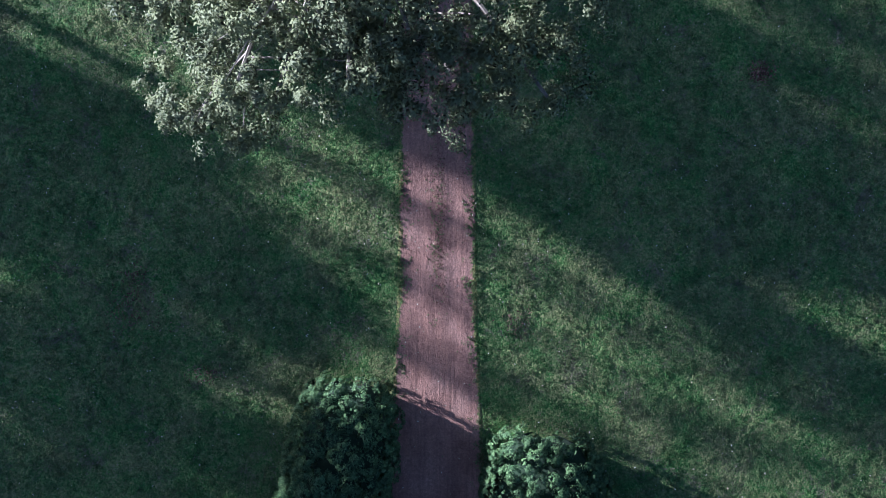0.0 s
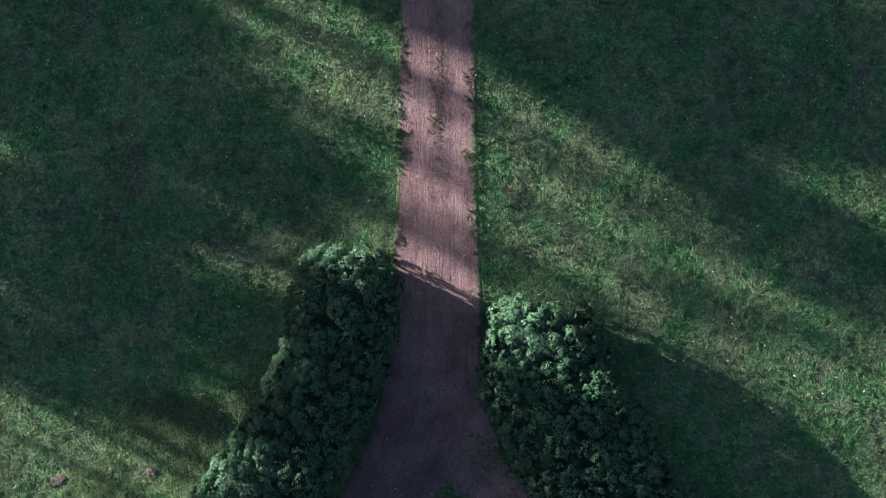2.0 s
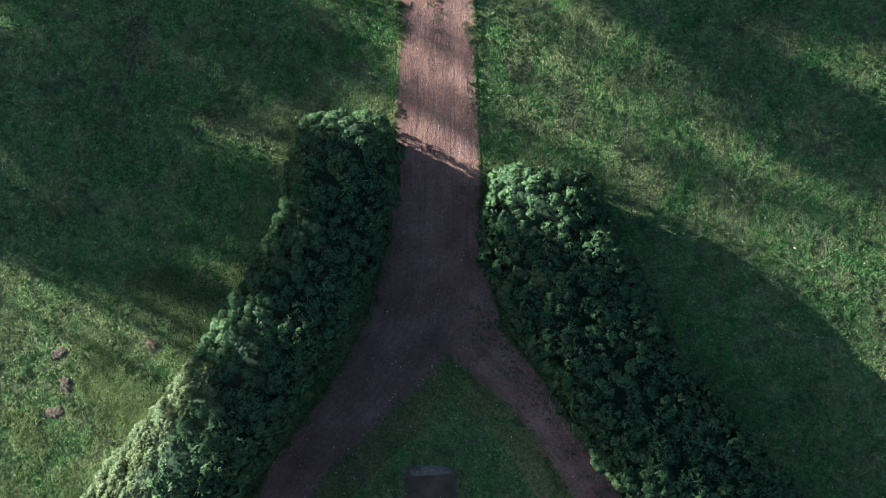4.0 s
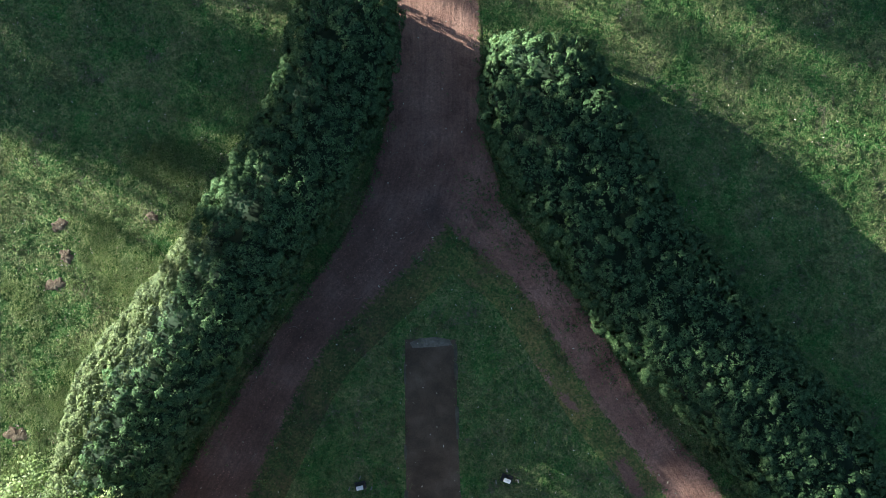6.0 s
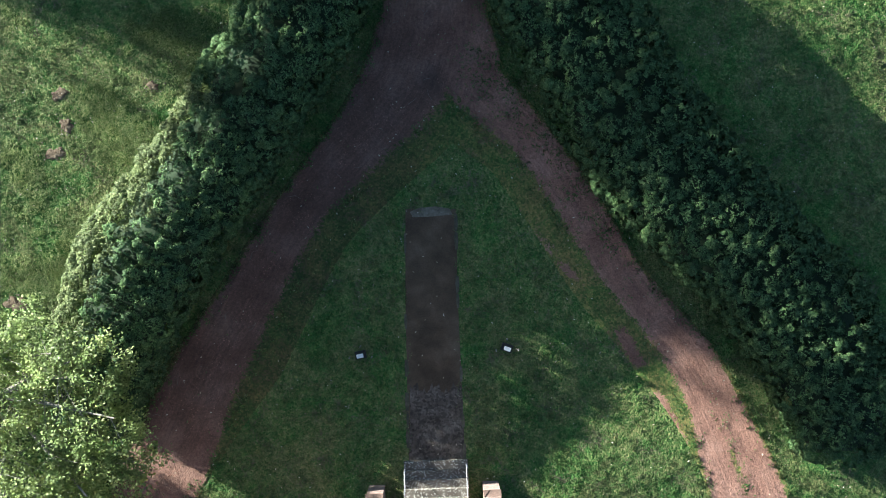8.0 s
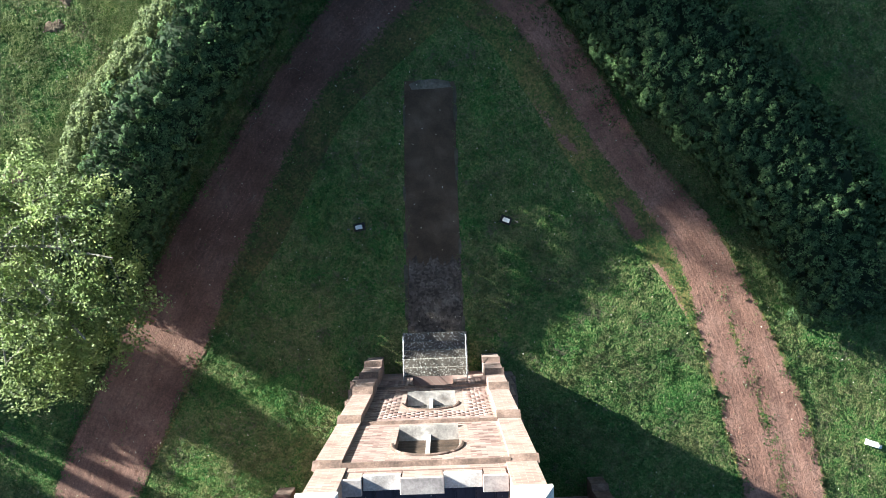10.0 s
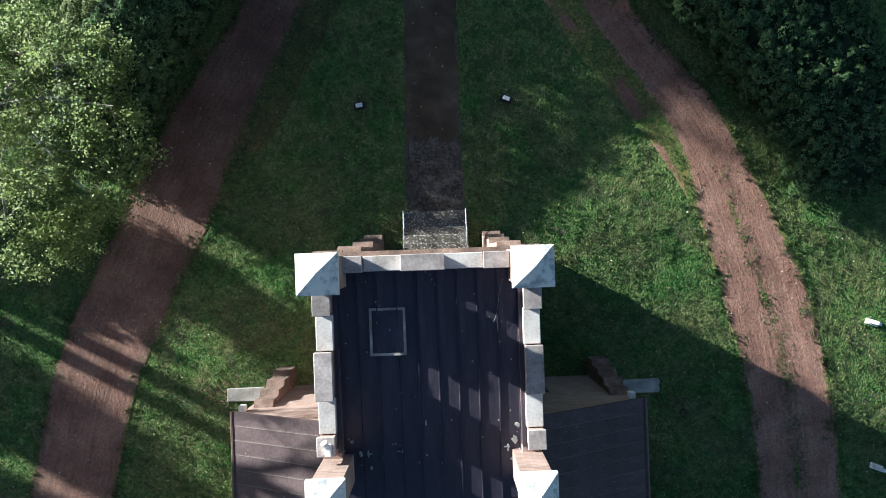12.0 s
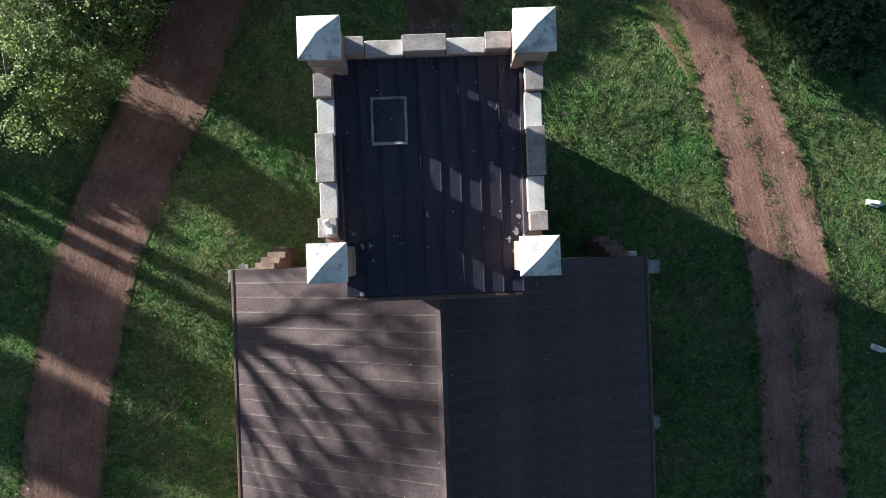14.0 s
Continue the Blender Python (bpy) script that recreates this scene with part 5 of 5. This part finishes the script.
def scatter(name, label, category, n, mat, seed, area, size, clump=None):
    """Loose flat bits strewn over the ground."""
    rng = np.random.default_rng(seed)
    if clump:
        x, y = rng.normal(clump[0], clump[2], n), rng.normal(clump[1], clump[3], n)
    else:
        x, y = rng.uniform(area[0], area[1], n), rng.uniform(area[2], area[3], n)
        ok = ~built(x, y)
        x, y = x[ok], y[ok]
    p = np.stack([x, y, rng.uniform(0.02, 0.07, len(x))], 1)
    d = unit(np.stack([rng.normal(0, 0.3, len(x)), rng.normal(0, 0.3, len(x)), np.ones(len(x))], 1))
    v, f = leaves(rng, p, d, size, size * 0.45, 0.05)
    tagged(new(name, lay(array_mesh(name, v, f, mat), d, 4)), label, category, kind="stuff")


M_LITTER = leafy("dead_leaf", (0.24, 0.20, 0.14), (0.48, 0.43, 0.34), (0.72, 0.69, 0.60), 1.0, 0.7, 0.1)
M_RED = leafy("brown_litter", (0.07, 0.035, 0.03), (0.14, 0.075, 0.06), (0.3, 0.2, 0.17), 1.0, 0.8, 0.1)
scatter("fallen_leaves", "pale dry fallen leaves strewn over the lawn", "leaves", 2500, M_LITTER, 5, (-16.5, 16.5, -40, 9.5), 0.08)
roof_litter()
for q, (cx, cy, sx, sy, n) in enumerate(((11.2, 6.2, 0.24, 0.2, 320), (-11.0, -2.2, 0.5, 0.45, 220), (-10.9, -1.0, 0.4, 0.3, 120), (-8.3, -4.4, 0.3, 0.2, 90), (2.6, -2.6, 0.3, 0.3, 60), (8.1, -32.2, 0.35, 0.5, 150), (-8.0, -32.0, 0.45, 0.25, 140))):
    scatter("leaf_litter", "patch of reddish brown leaf litter in the grass", "leaf litter", n, M_RED, 50 + q, None, 0.09, (cx, cy, sx, sy))
scatter("track_debris", "dry leaves and twigs along the middle of the track", "debris", 900, M_RED, 61, None, 0.06, (-0.1, 0.6, 0.16, 1.9))


def lumps(rng, c, r):
    """Uneven eight-sided lumps of radius r at the points c. Returns verts and faces."""
    n = len(c)
    r = r[:, None, None]
    octa = np.array([[1, 0, 0], [0, 1, 0], [-1, 0, 0], [0, -1, 0], [0, 0, 0.75], [0, 0, -0.6]], float)
    spin = rng.uniform(0, 6.28, n)
    cs, sn = np.cos(spin), np.sin(spin)
    v = octa[None] * r * rng.uniform(0.65, 1.35, (n, 6, 1))
    v = np.stack([v[..., 0] * cs[:, None] - v[..., 1] * sn[:, None], v[..., 0] * sn[:, None] + v[..., 1] * cs[:, None], v[..., 2]], 2) + c[:, None]
    tri = np.array([[0, 1, 4], [1, 2, 4], [2, 3, 4], [3, 0, 4], [1, 0, 5], [2, 1, 5], [3, 2, 5], [0, 3, 5]])
    return v.reshape(-1, 3), (np.arange(n)[:, None, None] * 6 + tri[None]).reshape(-1, 3)


def clods():
    """Small lumps of earth and stones loose on the tracks."""
    rng = np.random.default_rng(404)
    n = 24000
    pick = rng.choice(3, n, p=(0.25, 0.3, 0.45))
    spans = [tr[(tr[:, 1] > -41) & (tr[:, 1] < 10)] for tr in TRACKS]
    rows = np.array([spans[q][rng.integers(0, len(spans[q]))] for q in pick])
    lane = rng.choice(4, n, p=(0.4, 0.34, 0.18, 0.08))
    aside = np.where(lane == 0, rng.uniform(-0.95, 0.95, n), np.where(lane == 1, rng.normal(0.05, 0.17, n), np.where(lane == 2, rng.normal(0.82, 0.06, n), rng.normal(-0.8, 0.08, n)))) * rows[:, 2]
    heading = np.array([spans[q][-1, :2] - spans[q][0, :2] for q in range(3)])[pick]
    heading /= np.linalg.norm(heading, axis=1, keepdims=True)
    along = rng.uniform(-0.13, 0.13, n)
    c = np.stack([rows[:, 0] - heading[:, 1] * aside + heading[:, 0] * along, rows[:, 1] + heading[:, 0] * aside + heading[:, 1] * along, np.full(n, 0.02)], 1)
    keep = (c[:, 1] > -41) & (c[:, 1] < 10) & (rng.uniform(0, 1, n) < 0.5 + 0.7 * wave(c[:, 0], c[:, 1], 1.4, 31))
    c, lane = c[keep], lane[keep]
    n = len(c)
    v, f = lumps(rng, c, rng.gamma(2.0, 0.0042, n).clip(0.004, 0.019) * np.where(lane == 0, 1.0, 1.35))
    tagged(new("clods", array_mesh("clods", v, f, M_DIRT)), "small loose clods and stones on the dirt tracks", "clods", kind="stuff")


def twigs():
    rng = random.Random(9)
    bm = bmesh.new()
    for k in range(90):
        tr = TRACKS[rng.choice((0, 1, 1, 1, 2))]
        row = tr[rng.randrange(len(tr))]
        if not -40 < row[1] < 8:
            continue
        p = Vector((row[0] + rng.uniform(-1.6, 1.6), row[1] + rng.uniform(-0.5, 0.5), 0.045))
        a, ln = rng.uniform(0, 6.28), rng.uniform(0.12, 0.5)
        d = Vector((math.cos(a), math.sin(a), 0))
        bend = Vector((-d.y, d.x, 0)) * ln * rng.uniform(-0.25, 0.25)
        tube(bm, [p, p + d * ln * 0.5 + bend, p + d * ln], [0.009, 0.007, 0.004], 4)
    tagged(part("twigs", bm, M_BARK), "thin dry twigs lying on the dirt tracks", "twigs", kind="stuff")


clods()
twigs()


def long_grass(name, label, n, area, tall, seed):
    rng = np.random.default_rng(seed)
    x, y = rng.uniform(area[0], area[1], n), rng.uniform(area[2], area[3], n)
    side = (x + 10.6) * 0.80 + (y + 16.5) * -0.58
    keep = np.ones(n, bool)
    for px, py, r in SCRAPES:
        keep &= np.hypot(x - px, y - py) > r * 1.1
    keep &= (side < -0.1 + rng.normal(0, 0.5, n)) & (rng.uniform(0, 1, n) < np.clip(0.55 + 0.6 * wave(x, y, 1.1, 2) + 0.3 * wave(x, y, 5, 7) + 0.12 * side, 0.03, 1))
    x, y = x[keep], y[keep]
    n = len(x)
    h = tall * rng.uniform(0.5, 1.3, n)
    a = rng.normal(-0.4, 1.0, n)
    ln = h * rng.uniform(0.6, 1.6, n)
    w = rng.uniform(0.006, 0.013, n)
    ca, sa = np.cos(a), np.sin(a)
    z = np.zeros(n)
    v = np.stack([np.stack([x - sa * w, y + ca * w, z], 1), np.stack([x + sa * w, y - ca * w, z], 1), np.stack([x + ca * ln, y + sa * ln, h], 1)], 1).reshape(-1, 3)
    facing = np.stack([-0.5 + 0.5 * grain(x, y, 0.3, 3), 0.25 + 0.5 * grain(x, y, 0.3, 8), np.ones(n)], 1) + rng.normal(0, 0.2, (n, 3))
    ob = new(name, lay(array_mesh(name, v, np.arange(len(v)).reshape(-1, 3), M_LONG), facing, 3))
    tagged(ob, label, "grass", kind="stuff")


long_grass("long_grass", "long pale sunlit grass growing rough beside the hedge", 420000, (-16.6, -6.5, -21.5, -9.5), 0.075, 91)


def soil_patch(x, y, r, seed):
    rng = np.random.default_rng(seed)
    n = 40
    pts = [(0.0, 0.0, 0.04)]
    for k, q in enumerate((0.45, 0.75, 1.0)):
        for j in range(n // 2):
            a = 2 * math.pi * j / (n // 2)
            rr = r * q * (1 + 0.22 * math.sin(2 * a + seed) + 0.16 * math.sin(5 * a + 2 * seed) + 0.12 * math.sin(9 * a))
            pts.append((rr * math.cos(a), rr * math.sin(a) * 0.8, (0.035, 0.025, -0.01)[k] + rng.normal(0, 0.012) * (k < 2)))
    m = n // 2
    faces = [(0, 1 + j, 1 + (j + 1) % m) for j in range(m)]
    for k in range(2):
        for j in range(m):
            a, b = 1 + k * m + j, 1 + k * m + (j + 1) % m
            faces += [(a, a + m, b + m), (a, b + m, b)]
    ob = new("soil_patch", array_mesh("soil_patch", np.array(pts), np.array(faces), M_SCRAPE))
    ob.matrix_basis = pose(x, y, 0)
    tagged(ob, "bare scraped patch of brown soil in the lawn", "soil patch", kind="structure")


def rubble():
    """Crumbs of soil and pale stones about the scraped patches."""
    rng = np.random.default_rng(606)
    k = rng.integers(0, len(SCRAPES), 260)
    at = np.array(SCRAPES)[k]
    d = rng.normal(0, 0.9, (260, 2)) * at[:, 2:3]
    c = np.stack([at[:, 0] + d[:, 0], at[:, 1] + d[:, 1], np.full(260, 0.035)], 1)
    v, f = lumps(rng, c, rng.gamma(2.0, 0.007, 260).clip(0.008, 0.04))
    tagged(new("rubble", array_mesh("rubble", v, f, M_CRUMB)), "crumbs of soil and pale stones about bare patches", "stones", kind="stuff")


for q, (x, y, r) in enumerate(SCRAPES):
    soil_patch(x, y, r, q)
rubble()


# ---- bricks of the tower front ----
def tower_bricks():
    holder = [o for o in church.children if o.name.startswith("tower_wall")][0]
    bw, bh, gap = 0.23, 0.076, 0.010
    bm = bmesh.new()
    box(bm, -bw / 2, bw / 2, 0, 0.007, 0, bh)
    me = mesh_of("brick", bm, M_PIECE)
    rest = []
    count = 0
    row = 0
    z = 10.12
    while z > 1.1:
        x = -1.7 + (row % 2) * (bw + gap) / 2 + bw / 2
        while x + bw / 2 < 1.7:
            clear = all(not (z0 - 0.2 < z < spring + rise * 1.15 + 0.05 and abs(x) - bw / 2 < w * 1.14) for w, z0, spring, rise in OPENINGS)
            band = any(b - 0.19 < z < b + 0.07 for b in (2.66, 6.96, 10.3))
            if clear and not band:
                if count < 300:
                    ob = new("brick", me)
                    ob.parent = holder
                    ob.matrix_basis = pose(x, FACE_N - 0.002, z)
                    count += 1
                else:
                    rest.append((x, z))
            x += bw + gap
        z -= bh + gap
        row += 1
    a = np.array(rest)
    corner = np.array([(-bw / 2, 0.005, 0), (bw / 2, 0.005, 0), (bw / 2, 0.005, bh), (-bw / 2, 0.005, bh), (-bw / 2, -0.002, 0), (bw / 2, -0.002, 0), (bw / 2, -0.002, bh), (-bw / 2, -0.002, bh)])
    v = (np.stack([a[:, 0], np.full(len(a), FACE_N), a[:, 1]], 1)[:, None, :] + corner[None]).reshape(-1, 3)
    q = np.array([(1, 0, 3, 2), (0, 1, 5, 4), (2, 3, 7, 6), (1, 2, 6, 5), (3, 0, 4, 7)])
    f = (np.arange(len(a))[:, None, None] * 8 + q[None]).reshape(-1, 4)
    ob = new("brickwork", array_mesh("brickwork", v, f, M_PIECE))
    ob.parent = holder
    tagged(ob, "remaining red brick courses of the tower front", kind="stuff")


tower_bricks()
